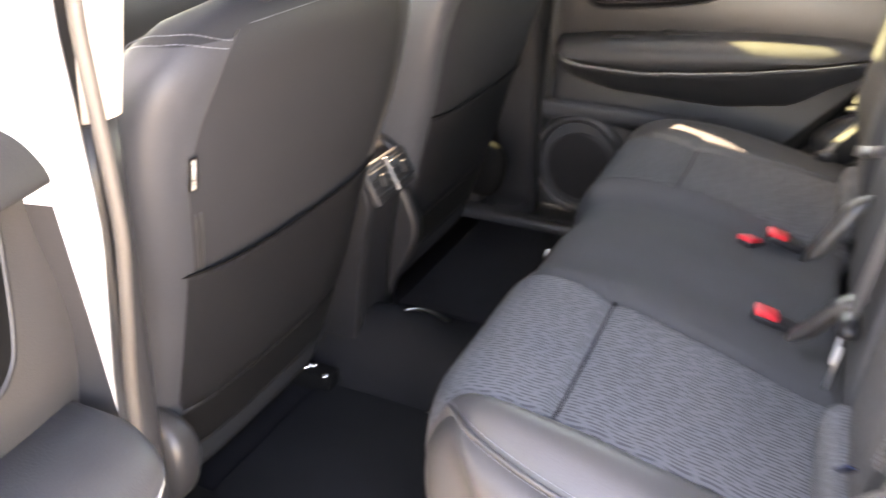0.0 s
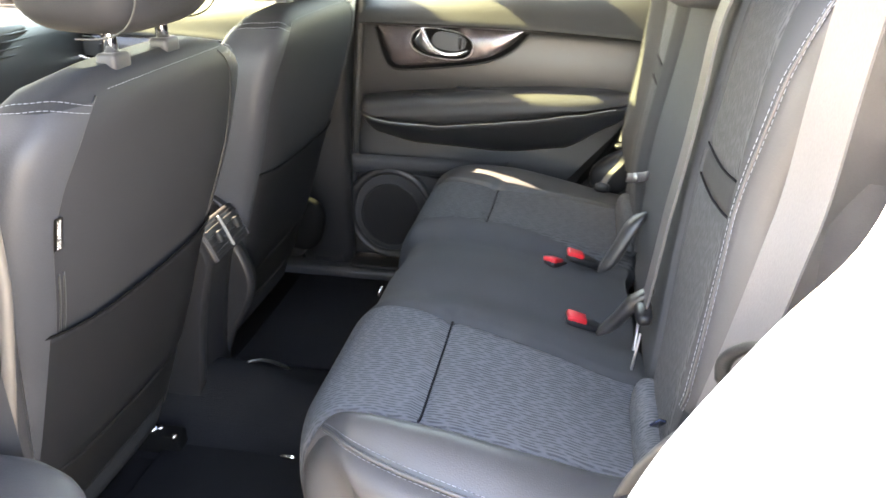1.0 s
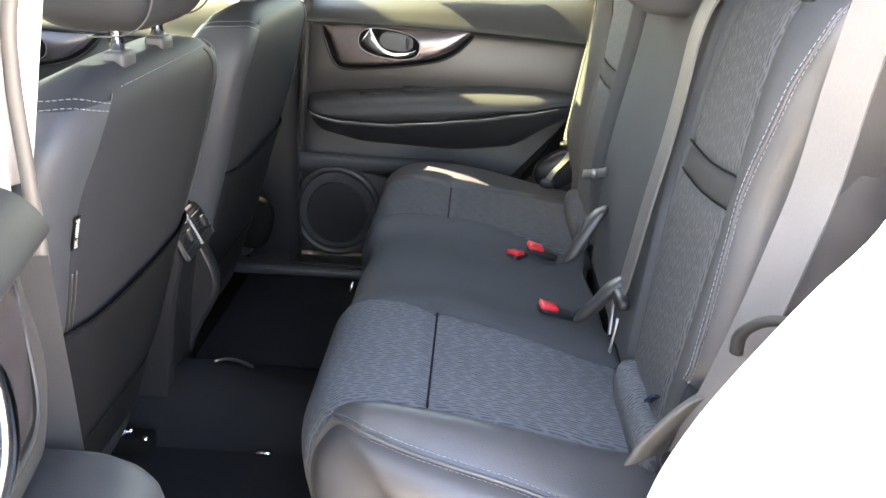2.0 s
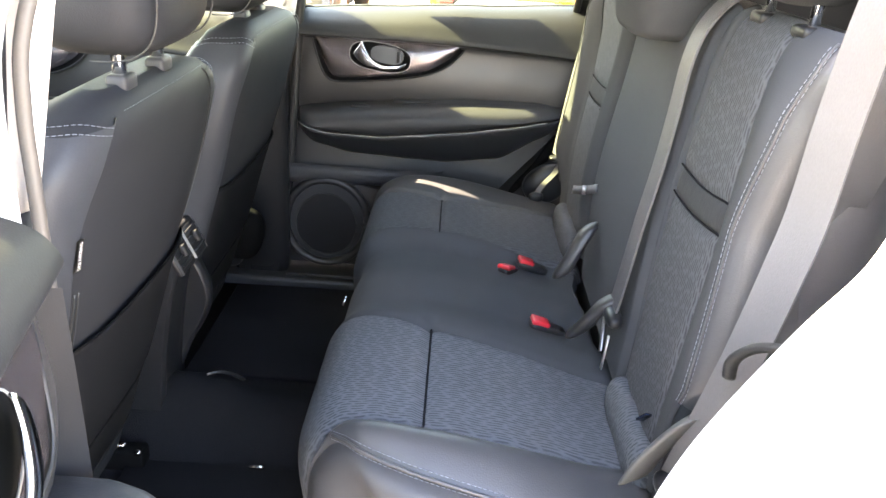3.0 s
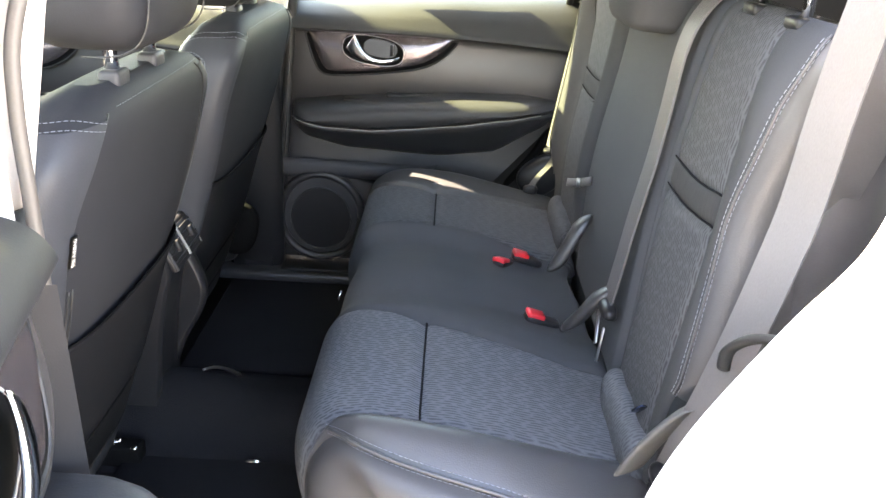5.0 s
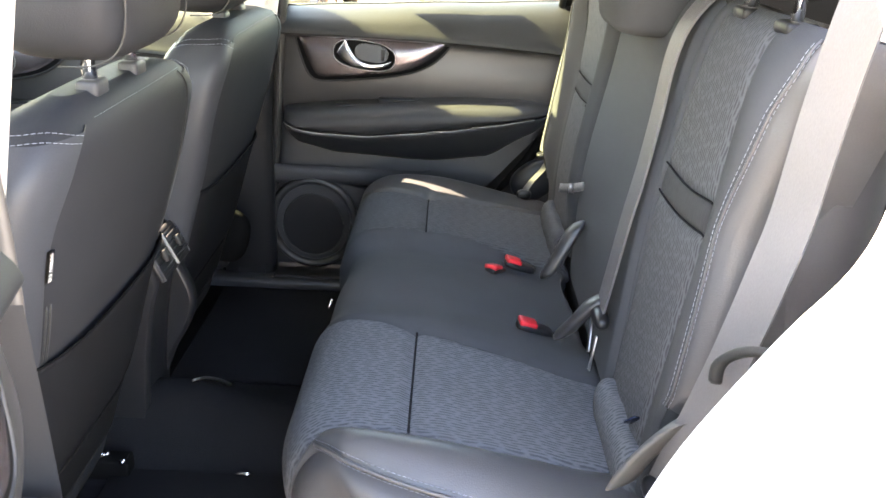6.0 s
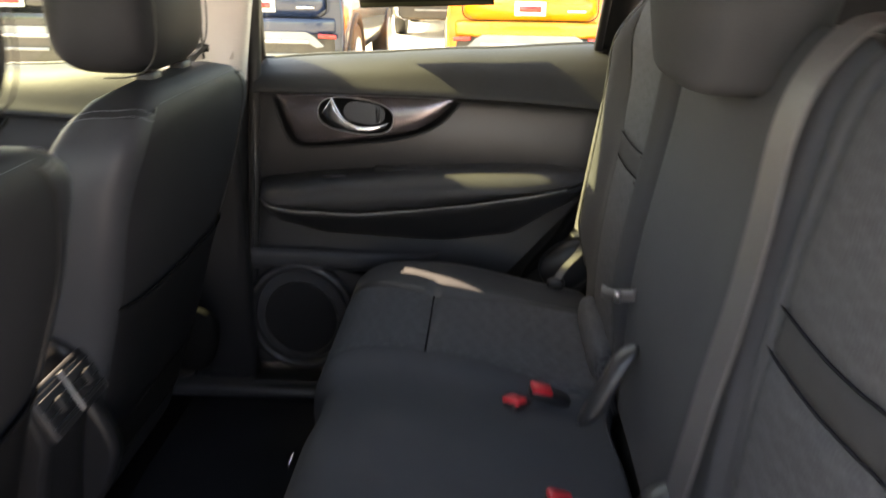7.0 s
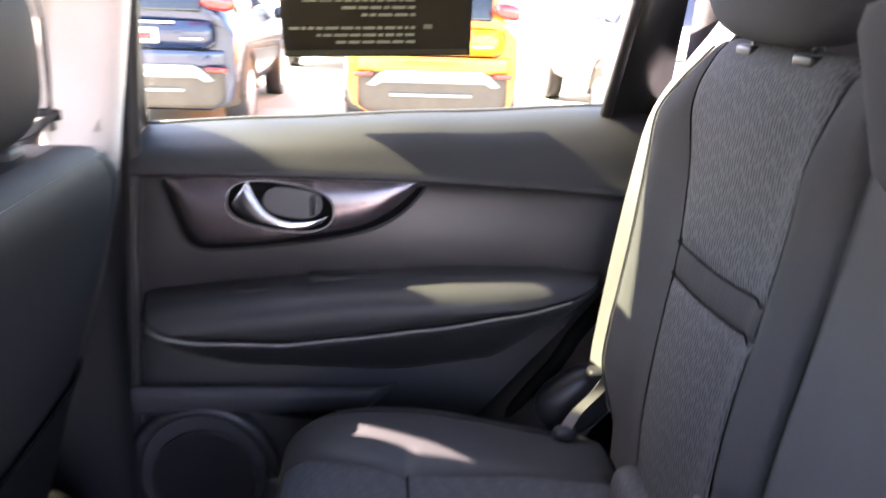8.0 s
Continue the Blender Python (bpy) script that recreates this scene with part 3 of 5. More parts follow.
def seat_back(sign, split, ins_in, ins_out, pipe, strip, slope, foot):
    """One outer seat back with an insert in two fields, a ribbed strip between, bolsters and a leatherette flank.
    strip: the band's lower edge at its inner end; slope: its rise to the outer end; foot: where the stitched flank begins."""
    low = lambda v: strip + slope * v - 0.006 * math.sin(math.pi * v)
    high = lambda v: low(v) + 0.037
    part("backrest_insert", back_panel(ins_in, ins_out, const(0.74), low, 40, 24, 0.005, 0.004), CLOTH_BACK_SHADE, bench, "grey cloth with dark woven dashes")
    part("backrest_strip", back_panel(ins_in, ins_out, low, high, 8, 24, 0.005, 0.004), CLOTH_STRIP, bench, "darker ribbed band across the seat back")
    part("backrest_insert", back_panel(ins_in, ins_out, high, const(1.3095), 40, 24, 0.005, 0.004), CLOTH_BACK_SHADE, bench, "grey cloth with dark woven dashes")
    for edge in (low, high):
        line = []
        for k in range(21):
            v = k / 20
            s = min(range(141), key=lambda i: abs(along(BACK, i / 140)[0].y - edge(v))) / 140
            p = along(BACK, s)[0]
            q = back_point(s, ins_in(p.y) + (ins_out(p.y) - ins_in(p.y)) * v, -0.0015)
            line.append(Vector((q.x, q.y, edge(v))))
        part("strip_seam", tube(line, 0.0012, 6), SEAM, bench, "dark sewn edge of the ribbed band")
    part("backrest_roll", back_panel(split, ins_in, const(0.76), const(1.3095), 60, 10, 0.012), CLOTH_PLAIN, bench)
    part("backrest_bolster", back_panel(ins_out, pipe, const(0.745), const(1.306), 60, 12, 0.003), CLOTH_PLAIN, bench, "charcoal bolster of the seat back")
    flank = spline([(0, 0), (0.006, 0.008), (0.02, 0.016), (0.05, 0.022), (0.10, 0.022)], 14)

    def fn(u, v):
        s = foot + (0.88 - foot) * u
        p, n = along(BACK, s)
        q = back_point(s, pipe(p.y), -0.002)
        o = flank[round(v * 14)]
        tuck = 0.35 + 0.65 * smoothstep(0.0, 0.07, u)
        return q + Vector((o.x, sign * o.y * tuck, -o.x * 0.15 - 0.012 * (1 - u) ** 8 * v))
    part("backrest_flank", grid(fn, 60, 14), LEATHER, bench, "smooth leatherette flank of the seat back")
    def low_side(u, v):
        s = (foot + 0.012) * u
        p, n = along(BACK, s)
        return back_point(s, pipe(p.y), -0.004) + Vector((0.10 * v, sign * 0.012 * smoothstep(0, 0.3, v), 0))
    part("backrest_foot", grid(low_side, 16, 10), CLOTH_PLAIN, bench, "plain cloth foot of the bolster")
    ss = [foot + (0.84 - foot) * k / 80 for k in range(81)]
    part("piping", tube([back_point(s, pipe(along(BACK, s)[0].y), 0.0) for s in ss], 0.0016, 8), LEATHER, bench)
    if sign < 0:
        for off in (0.005, -0.003):
            part("stitching", stitches([back_point(s, pipe(along(BACK, s)[0].y) + off, 0.0012 if off > 0 else 0.0) + Vector((0, -0.001 if off < 0 else 0, 0)) for s in ss]), THREAD, bench, "double white stitching")
    # soft roll of cloth where the back tucks down behind the cushion
    ya, yb = ins_in(0.75), ins_out(0.75) + sign * 0.03
    rings = []
    for k in range(31):
        t = k / 30
        r = max(0.15, (1 - abs(2 * t - 1) ** 10) ** 0.5)
        sag = 0.002 * math.sin(17 * t)
        rings.append([Vector((0.394 + 0.022 * r * c, ya + (yb - ya) * t, 0.752 + sag + 0.036 * r * d)) for c, d in super_ring(24, 2.3)])
    # the far roll gets the darker cloth as painted shade
    part("backrest_tuck", loft(rings), CLOTH_DASH if sign < 0 else CLOTH_BACK_SHADE, bench, "rolled cloth foot of the seat back")


seat_back(-1, const(-0.305), curve1([(0.74, -0.315), (1.0, -0.325), (1.35, -0.345)]), curve1([(0.74, -0.49), (1.1, -0.515), (1.35, -0.50)]),
          curve1([(0.74, -0.535), (0.86, -0.560), (0.92, -0.577), (1.105, -0.567), (1.226, -0.590), (1.275, -0.603), (1.31, -0.60)]), 1.070, 0.010, 0.300)
seat_back(1, const(0.150), curve1([(0.74, 0.200), (1.1, 0.208), (1.35, 0.215)]), curve1([(0.74, 0.415), (0.90, 0.424), (1.05, 0.438), (1.15, 0.458), (1.27, 0.482), (1.35, 0.482)]),
          curve1([(0.74, 0.515), (1.1, 0.526), (1.20, 0.525), (1.26, 0.512), (1.31, 0.49)]), 1.054, -0.012, 0.18)
part("middle_back", back_panel(const(-0.295), const(0.142), const(0.74), const(1.306), 60, 40, 0.012), CLOTH_PLAIN_LIT, bench, "plain cloth middle seat back, lightened as if better lit")
part("backrest_core", loft([[Vector((x, y, z)) for x, y in ((xa, -0.565), (0.50, -0.565), (0.50, 0.50), (xa, 0.50))] for xa, z in ((0.412, 0.66), (0.414, 0.80), (0.420, 0.93), (0.436, 1.08), (0.456, 1.235), (0.47, 1.27))]), CLOTH_PLAIN, bench)
part("back_shell", block(0.48, 0.57, -0.60, 0.54, 0.62, 1.295, 0.03), PLASTIC_GREY, bench, "hard rear of the seat back")


def headrest(y, x, z, w, h, d, parent, mat, post_z):
    part("headrest", pillow((x, y, z), (d, w, h), 3.2, bulge=3.0), mat, parent)
    for dy in (-0.062, 0.062):
        part("headrest_post", tube([(x, y + dy, post_z - 0.03), (x, y + dy, z)], 0.006, 10), CHROME, parent, "chrome headrest post")
        part("post_guide", block(x - 0.016, x + 0.016, y + dy - 0.02, y + dy + 0.018, post_z - 0.012, post_z + 0.001, 0.004), PLASTIC_DARK, parent)


headrest(-0.45, 0.475, 1.415, 0.135, 0.095, 0.055, bench, CLOTH_PLAIN, 1.304)
headrest(0.355, 0.475, 1.405, 0.140, 0.095, 0.055, bench, CLOTH_PLAIN, 1.306)
mid_rest = loft([[Vector((0.438 + (0.060 + 0.015 * t) * a * k, -0.050 + (0.115 + 0.06 * t) * b * k, 1.232 + 0.13 * t)) for a, b in super_ring(28, 3.2)]
                 for t, k in ((0.0, 0.6), (0.02, 0.8), (0.06, 0.92), (0.14, 1.0), (0.5, 1.0), (0.8, 1.0), (0.93, 0.94), (1.0, 0.75))])
part("middle_headrest", mid_rest, CLOTH_PLAIN, bench, "low black cloth middle headrest")

# buckles between the places
def buckle(x, y, z, rz, label):
    b = thing("seat_belt_buckle", label, "buckle", "rear seat belt buckles")
    m = pose(x, y, z, 0, 18, rz)
    part("housing", turned(pillow((0.010, 0, -0.007), (0.033, 0.0150, 0.0075), 4, bulge=4), m), PLASTIC_DARK, b)
    part("release_button", turned(block(-0.022, 0.010, -0.0135, 0.0135, -0.004, 0.0055, 0.003), m), RED, b, "red release button")
    return b


buckle(0.304, -0.107, 0.748, 8, "black belt buckle with a red button on the seat")
buckle(0.297, 0.147, 0.750, 8, "black belt buckle with a red button on the seat")
buckle(0.254, 0.124, 0.746, 60, "black belt buckle turned aside with a red button")

# plastic hinge covers at the foot of the backs
def cover(x, y, z, dx, dy, dz):
    c = part("hinge_cover", loft([[Vector((x - dx * t, y - dy * t, z - dz * t)) + Vector((0.018 * a * k, 0.016 * b * k, 0.018 * a * k * 0.5)) for a, b in super_ring(16, 2.6)]
                                  for t, k in ((0, 0.3), (0.03, 0.7), (0.12, 1.0), (0.5, 0.9), (0.85, 1.0), (0.97, 0.8), (1.0, 0.4))]), PLASTIC)
    return tagged(c, "dark curved plastic hinge cover below the seat back", "hinge cover", "hinge covers")


cover(0.392, 0.040, 0.880, 0.050, 0.02, 0.100)
cover(0.386, -0.235, 0.868, 0.048, -0.018, 0.080)

# belts
def belt(name, pts, across, w, label, ends):
    b = thing(name, label, "seat belt", "rear seat belts")
    part("webbing", ribbon(pts, across, w), WEBBING, b, smooth=False)
    for x, y, z, h, nm in ends:
        part(nm, pillow((x, y, z), h, 3), PLASTIC_DARK, b)
    return b


belt("middle_seat_belt", spline([(0.530, -0.268, 1.318), (0.474, -0.272, 1.312), (0.440, -0.278, 1.278), (0.424, -0.280, 1.232), (0.416, -0.282, 1.155), (0.408, -0.280, 1.08), (0.398, -0.272, 1.00), (0.392, -0.262, 0.93), (0.386, -0.252, 0.865), (0.382, -0.246, 0.842)], 48),
     (-0.03, 0.99, 0.05), 0.044, "grey seat belt lying down the middle of the seat back", [(0.384, -0.258, 0.846, (0.012, 0.032, 0.012), "tongue")])
anchor = thing("belt_anchor", "bright metal belt anchor beside the seat hinge", "belt anchor")
part("stalk", turned(block(-0.0015, 0.0015, -0.006, 0.006, -0.028, 0.028, 0.001), pose(0.383, -0.215, 0.792, -35, 8, 0)), CHROME_SATIN, anchor)
part("plate", turned(block(-0.0015, 0.0015, -0.004, 0.004, -0.027, 0.027, 0.001), pose(0.380, -0.262, 0.785, -12, 8, 0)), CHROME_SATIN, anchor)
belt("seat_belt", spline([(0.57, 0.602, 1.42), (0.53, 0.602, 1.33), (0.480, 0.600, 1.26), (0.444, 0.594, 1.20), (0.424, 0.582, 1.12), (0.408, 0.573, 1.03), (0.394, 0.565, 0.93), (0.386, 0.556, 0.880), (0.383, 0.548, 0.862)], 48),
     (0.30, -0.95, 0), 0.046, "grey seat belt along the outer edge of the seat back", [(0.381, 0.546, 0.856, (0.016, 0.014, 0.006), "tongue")])
belt("lap_belt", spline([(0.398, 0.545, 0.85), (0.385, 0.56, 0.815), (0.36, 0.565, 0.78), (0.345, 0.56, 0.755)], 20), (0.8, -0.5, 0.3), 0.020, "grey lower end of the seat belt at its anchor",
     [(0.345, 0.56, 0.750, (0.018, 0.010, 0.012), "anchor")])
belt("seat_belt", spline([(0.49, -0.655, 1.47), (0.466, -0.655, 1.34), (0.457, -0.650, 1.25), (0.451, -0.647, 1.155), (0.443, -0.645, 1.10), (0.430, -0.640, 1.02), (0.418, -0.632, 0.95), (0.405, -0.622, 0.88), (0.398, -0.606, 0.82)], 48),
     (0.55, -0.83, 0), 0.043, "grey seat belt along the outer edge of the seat back", [(0.398, -0.604, 0.815, (0.022, 0.020, 0.012), "anchor")])
FOOT = material("grey seat foot plastic", (0.075, 0.073, 0.070), 0.6, grain=0.2, grain_scale=500, bump=0.0003, gloss=0.3)
foot_rings = []
for k, p in enumerate(spline([(0.432, -0.612, 0.922), (0.414, -0.606, 0.913), (0.400, -0.600, 0.894), (0.384, -0.594, 0.866), (0.370, -0.588, 0.836), (0.360, -0.584, 0.808)], 20)):
    r = 0.75 + 0.25 * math.sin(math.pi * (k + 1) / 22) ** 0.5
    foot_rings.append([p + Vector((0.020 * r * c + 0.010 * r * d, 0.014 * r * d, 0.010 * r * c)) for c, d in super_ring(16, 2.6)])
tagged(part("seat_foot_cover", loft(foot_rings), FOOT), "grey plastic cover at the foot of the seat back", "hinge cover")
trim_bulge = part("side_bulge", turned(pillow((0, 0, 0), (0.062, 0.030, 0.048), 2.8), pose(0.376, 0.636, 0.762, 0, -38, 0)), PLASTIC_DARK)
tagged(trim_bulge, "rounded dark trim between the rear seat and the door", "trim", kind="structure")
hook = thing("belt_guide", "dark plastic belt guide hook beside the seat back", "belt guide")
part("arm", tube(spline([(0.412, -0.650, 0.985), (0.410, -0.655, 1.004), (0.415, -0.664, 1.020), (0.424, -0.678, 1.034), (0.438, -0.698, 1.044), (0.462, -0.715, 1.048)], 24), 0.0068, 10, 0.75), PLASTIC_SOFT, hook)
part("plate", block(0.445, 0.485, -0.728, -0.704, 0.99, 1.07, 0.008), PLASTIC_SOFT, hook)
loop = thing("belt_keeper", "grey elastic belt keeper with a metal clip", "belt keeper")
part("strap", ribbon(spline([(0.376, 0.196, 0.893), (0.377, 0.160, 0.904), (0.388, 0.120, 0.918), (0.402, 0.090, 0.932)], 12), (0.1, 0.1, 1), 0.017, 0.002), WEBBING, loop)
part("clip", turned(block(-0.004, 0.004, -0.0012, 0.0012, -0.009, 0.009), pose(0.384, 0.118, 0.918)), CHROME_SATIN, loop)
tag_loop = part("child_seat_tag", turned(block(-0.006, 0.006, -0.0015, 0.0015, -0.010, 0.010, 0.001), pose(0.392, -0.474, 0.815, 35, 20, 20)), BLUE_PAINT)
tagged(tag_loop, "small dark blue child seat anchor tag in the seat gap", "tag")

# ---- front seats ----
# height, x of the rear face, half width, half depth
SEAT_ROWS = [(0.50, -0.415, 0.195, 0.045), (0.60, -0.385, 0.215, 0.06), (0.72, -0.345, 0.228, 0.07), (0.84, -0.310, 0.236, 0.072), (0.92, -0.284, 0.252, 0.072), (1.00, -0.262, 0.270, 0.07),
             (1.07, -0.246, 0.273, 0.066), (1.12, -0.234, 0.262, 0.060), (1.147, -0.232, 0.240, 0.054), (1.165, -0.237, 0.205, 0.046), (1.177, -0.248, 0.17, 0.034), (1.183, -0.26, 0.12, 0.018)]


def seat_row(z):
    """x of the rear face, half width and half depth at a height, smoothly."""
    for k in range(len(SEAT_ROWS) - 1):
        a, b = SEAT_ROWS[k], SEAT_ROWS[k + 1]
        if z <= b[0]:
            t = max(0.0, (z - a[0]) / (b[0] - a[0]))
            p, n = SEAT_ROWS[max(k - 1, 0)], SEAT_ROWS[min(k + 2, len(SEAT_ROWS) - 1)]
            out = []
            for j in (1, 2, 3):
                m0 = (b[j] - p[j]) / max(1e-6, b[0] - p[0]) * (b[0] - a[0])
                m1 = (n[j] - a[j]) / max(1e-6, n[0] - a[0]) * (b[0] - a[0])
                out.append((2 * t ** 3 - 3 * t ** 2 + 1) * a[j] + (t ** 3 - 2 * t ** 2 + t) * m0 + (3 * t ** 2 - 2 * t ** 3) * b[j] + (t ** 3 - t ** 2) * m1)
            return out
    return list(SEAT_ROWS[-1][1:])


def corner(y0):
    """How square a seat's corners are: the passenger's are sharper."""
    return 3.4 if y0 < 0 else 5.5


def seat_ring_point(z, ang, y0, grow=0.0):
    """ang 0: rearwards, 90 degrees: to the car's right."""
    power = corner(y0)
    xb, w, d = seat_row(z)
    c, s = math.cos(ang), math.sin(ang)
    px = math.copysign(abs(c) ** (2 / power), c)
    py = math.copysign(abs(s) ** (2 / power), s)
    return Vector((xb - d + (d + grow) * px, y0 + (w + grow) * py, z))


def rear_face(z, y, y0, grow):
    """A point on the seat's rear face at the height z and the place y across."""
    xb, w, d = seat_row(z)
    k = min(0.999, abs(y - y0) / w)
    power = corner(y0)
    px = (1 - k ** power) ** (1 / power)
    return Vector((xb - d + d * px + grow, y, z))


def front_seat(y0, out, label, rest_x, rest_y, rest_z):
    """out: the sign of the side towards the door."""
    st = thing("car_seat", label, "car seat", "front seats")
    zs = [0.50 + 0.6825 * k / 44 for k in range(45)]
    part("backrest", loft([[seat_ring_point(z, 2 * math.pi * (k + 0.5) / 56, y0) for k in range(56)] for z in zs]), SHELL, st, "dark vinyl seat back")

    # leatherette side panels, from the seam forwards, a little proud
    for side in (-1, 1):
        def flank(u, v):
            z = 0.53 + 0.625 * u
            a = 46 - 12 * smoothstep(1.0, 1.16, z)
            edge = min(v, 1 - v, (1 - u) * 2)
            return seat_ring_point(z, side * radians(a + (140 - a) * v), y0, 0.0022 + 0.0025 * smoothstep(0, 0.10, edge))
        part("side_bolster", grid(flank, 40, 20), SIDE_VINYL, st, "charcoal vinyl side of the seat back")

    # pocket panel on the rear, proud of the back, with its open upper edge
    def pock(u, v):
        y = y0 - 0.222 + 0.444 * v
        top = 0.886 - 0.006 * math.sin(math.pi * v)
        z = 0.64 + (top - 0.64) * u
        bulge = 0.007 * (1 - abs(2 * v - 1) ** 6) * smoothstep(0, 0.15, u)
        return rear_face(z, min(max(y, y0 - 0.995 * seat_row(z)[1]), y0 + 0.995 * seat_row(z)[1]), y0, 0.0015 + bulge)
    bm = grid(pock, 24, 40)
    bmesh.ops.solidify(bm, geom=list(bm.faces), thickness=0.004)
    part("map_pocket", bm, SHELL, st, "flat vinyl map pocket on the seat back")
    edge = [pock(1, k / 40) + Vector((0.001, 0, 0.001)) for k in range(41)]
    # black tube along the edge draws the shade inside the pocket's slit
    part("pocket_slit_shade", tube(edge, 0.0018, 8), RECESS_SHADE, st, "black line for the shade in the map pocket's slit")
    # lower flap
    def flap(u, v):
        z = 0.56 + 0.095 * u
        y = y0 + (2 * v - 1) * (seat_row(z)[1] * 0.985)
        return rear_face(z, y, y0, 0.006 * (1 - abs(2 * v - 1) ** 8))
    bm = grid(flap, 8, 30)
    bmesh.ops.solidify(bm, geom=list(bm.faces), thickness=0.004)
    part("lower_flap", bm, PLASTIC_SOFT, st, "lighter plastic flap below the pocket")
    # seam from the shoulder down the outer edge, with its label
    for side in (-1, 1):
        seam = [seat_ring_point(z, side * radians(46 - 12 * smoothstep(1.0, 1.16, z)), y0, 0.0006) for z in [0.66 + 0.50 * k / 60 for k in range(61)]]
        part("side_seam", tube(seam, 0.0011, 6), RUBBER, st)
        # double curved stitching over the shoulder, from the seam forwards
        for dz in (0.0, 0.0065):
            arc = [seat_ring_point(1.147 + dz + 0.013 * math.sin(math.pi * min(1, k / 40)) - 0.010 * (k / 40) ** 2, side * radians(36 + 92 * k / 40), y0, 0.0058) for k in range(41)]
            part("stitching", stitches(arc, 0.0045, 0.002, 0.00035), THREAD, st, "double pale stitching over the shoulder")
    top = [seat_ring_point(1.1630 + 0.002 * math.sin(math.pi * k / 30), radians(-27 + 72 * k / 30), y0, 0.001) for k in range(31)]
    part("stitching", stitches(top, 0.004, 0.003, 0.0003), THREAD, st)
    # headrest
    hx = -0.250
    part("headrest", pillow((hx + rest_x, rest_y, rest_z), (0.082, 0.135, 0.092), 3.8, 40, 20, 3.4), SHELL, st, "dark vinyl headrest")
    for side in (-1, 1):
        sq = [(hx + rest_x + math.copysign(abs(math.cos(a)) ** 0.6, math.cos(a)) * 0.080, rest_y + side * 0.104, rest_z + math.copysign(abs(math.sin(a)) ** 0.6, math.sin(a)) * 0.0905) for a in [math.pi * (-0.5 + k / 32) for k in range(33)]]
        part("headrest_seam", tube(sq, 0.0012, 6), RUBBER, st)
    for dy in (-0.061, 0.061):
        part("headrest_post", tube([(hx + rest_x * 0.45, rest_y + dy, 1.17), (hx + rest_x * 0.6, rest_y + dy, 1.27)], 0.0085, 14), CHROME, st, "chrome headrest post")
        part("post_guide", turned(block(-0.013, 0.013, -0.019, 0.019, -0.012, 0.010, 0.006, 3), pose(hx + rest_x * 0.45, rest_y + dy, 1.183)), PLASTIC_GREY, st)
    # cushion, hinge cover and rails
    rings = []
    for k in range(13):
        t = k / 12
        x = -0.47 - 0.50 * t
        kk = (1 - (2 * t - 1) ** 10) ** 0.5 * 0.25 + 0.75 * (1 - abs(2 * t - 1) ** 14)
        rings.append([Vector((x, y0 + 0.26 * b * max(0.4, kk), 0.635 + 0.02 * t + (0.085 * a) * max(0.3, kk))) for a, b in super_ring(28, 3.4)])
    part("cushion", loft(rings), CLOTH_PLAIN, st)
    # passenger's cover is added to stop a sun strip, blackened to sink into shade
    part("hinge_cover", turned(pillow((0, 0, 0), (0.058, 0.034, 0.070), 2.8), pose(-0.39, y0 + out * 0.235, 0.612, 0, 12, 0)), PLASTIC if out < 0 else RECESS_SHADE, st, "rounded plastic hinge cover")
    # added block beside the cushion, sized to stop sun reaching the rear floor
    ya, yb = sorted((y0 + out * 0.255, y0 + out * (0.298 if out < 0 else 0.325)))
    part("side_sun_block", block(-0.96, -0.40, ya, yb, 0.50, 0.755, 0.022, 3), PLASTIC, st, "added plastic side block that keeps sun off the floor")
    if out < 0:
        for da in (0.0, 0.05):
            zipper = [seat_ring_point(z, -radians(43) + da + 0.03 * (0.95 - z), y0, 0.0008) for z in [0.66 + 0.31 * k / 40 for k in range(41)]]
            part("zip", tube(zipper, 0.0013, 6), RUBBER, st, "dark zip down the edge of the seat back")
    for dy in (-0.17, 0.17):
        # rails coloured near black for the shade under the seats
        rail = part("seat_rail", block(-0.95, -0.385 if out < 0 else -0.46, y0 + dy - 0.018, y0 + dy + 0.018, FLOOR_Z - 0.002, 0.472, 0.005), RECESS_SHADE, st)
        if out < 0 < dy:
            part("rail_bolt", pillow((-0.436, y0 + dy - 0.010, 0.478), (0.009, 0.009, 0.007), 2.2, 14, 8), CHROME, rail, "shiny bolt at the end of the rail")
            part("rail_bolt", pillow((-0.425, y0 + dy - 0.002, 0.476), (0.006, 0.006, 0.006), 2.2, 14, 8), CHROME, rail)
            part("rail_bolt", pillow((-0.392, y0 + dy - 0.018, 0.474), (0.006, 0.006, 0.005), 2.2, 14, 8), CHROME, rail)
    part("rail_riser", block(-0.92, -0.45, y0 - 0.19, y0 + 0.19, 0.47, 0.58, 0.02), PLASTIC_DARK, st)
    return st


front_seat(-0.328, -1, "dark driver's seat with white stitching and map pocket", -0.028, -0.340, 1.303)
front_seat(0.306, 1, "dark front passenger seat with white stitching and map pocket", -0.082, 0.300, 1.278)

# airbag label sewn into the driver's seat seam
AIR_ANG, LAB_LOW, LAB_TOP = -radians(46), 1.004, 1.043
air = thing("airbag_label", "small black woven label with white letters", "label")
def air_point(z, k):
    return seat_ring_point(z, AIR_ANG + 0.17 * k, -0.328, 0.0045)
bm = bmesh.new()
vs = [bm.verts.new(air_point(z, k)) for z, k in ((LAB_LOW, 0), (LAB_LOW, 0.5), (LAB_TOP, 0.5), (LAB_TOP, 0))]
bm.faces.new(vs)
bmesh.ops.solidify(bm, geom=list(bm.faces), thickness=0.001)
part("patch", bm, RUBBER, air)
txt = bpy.data.curves.new("letters", "FONT")
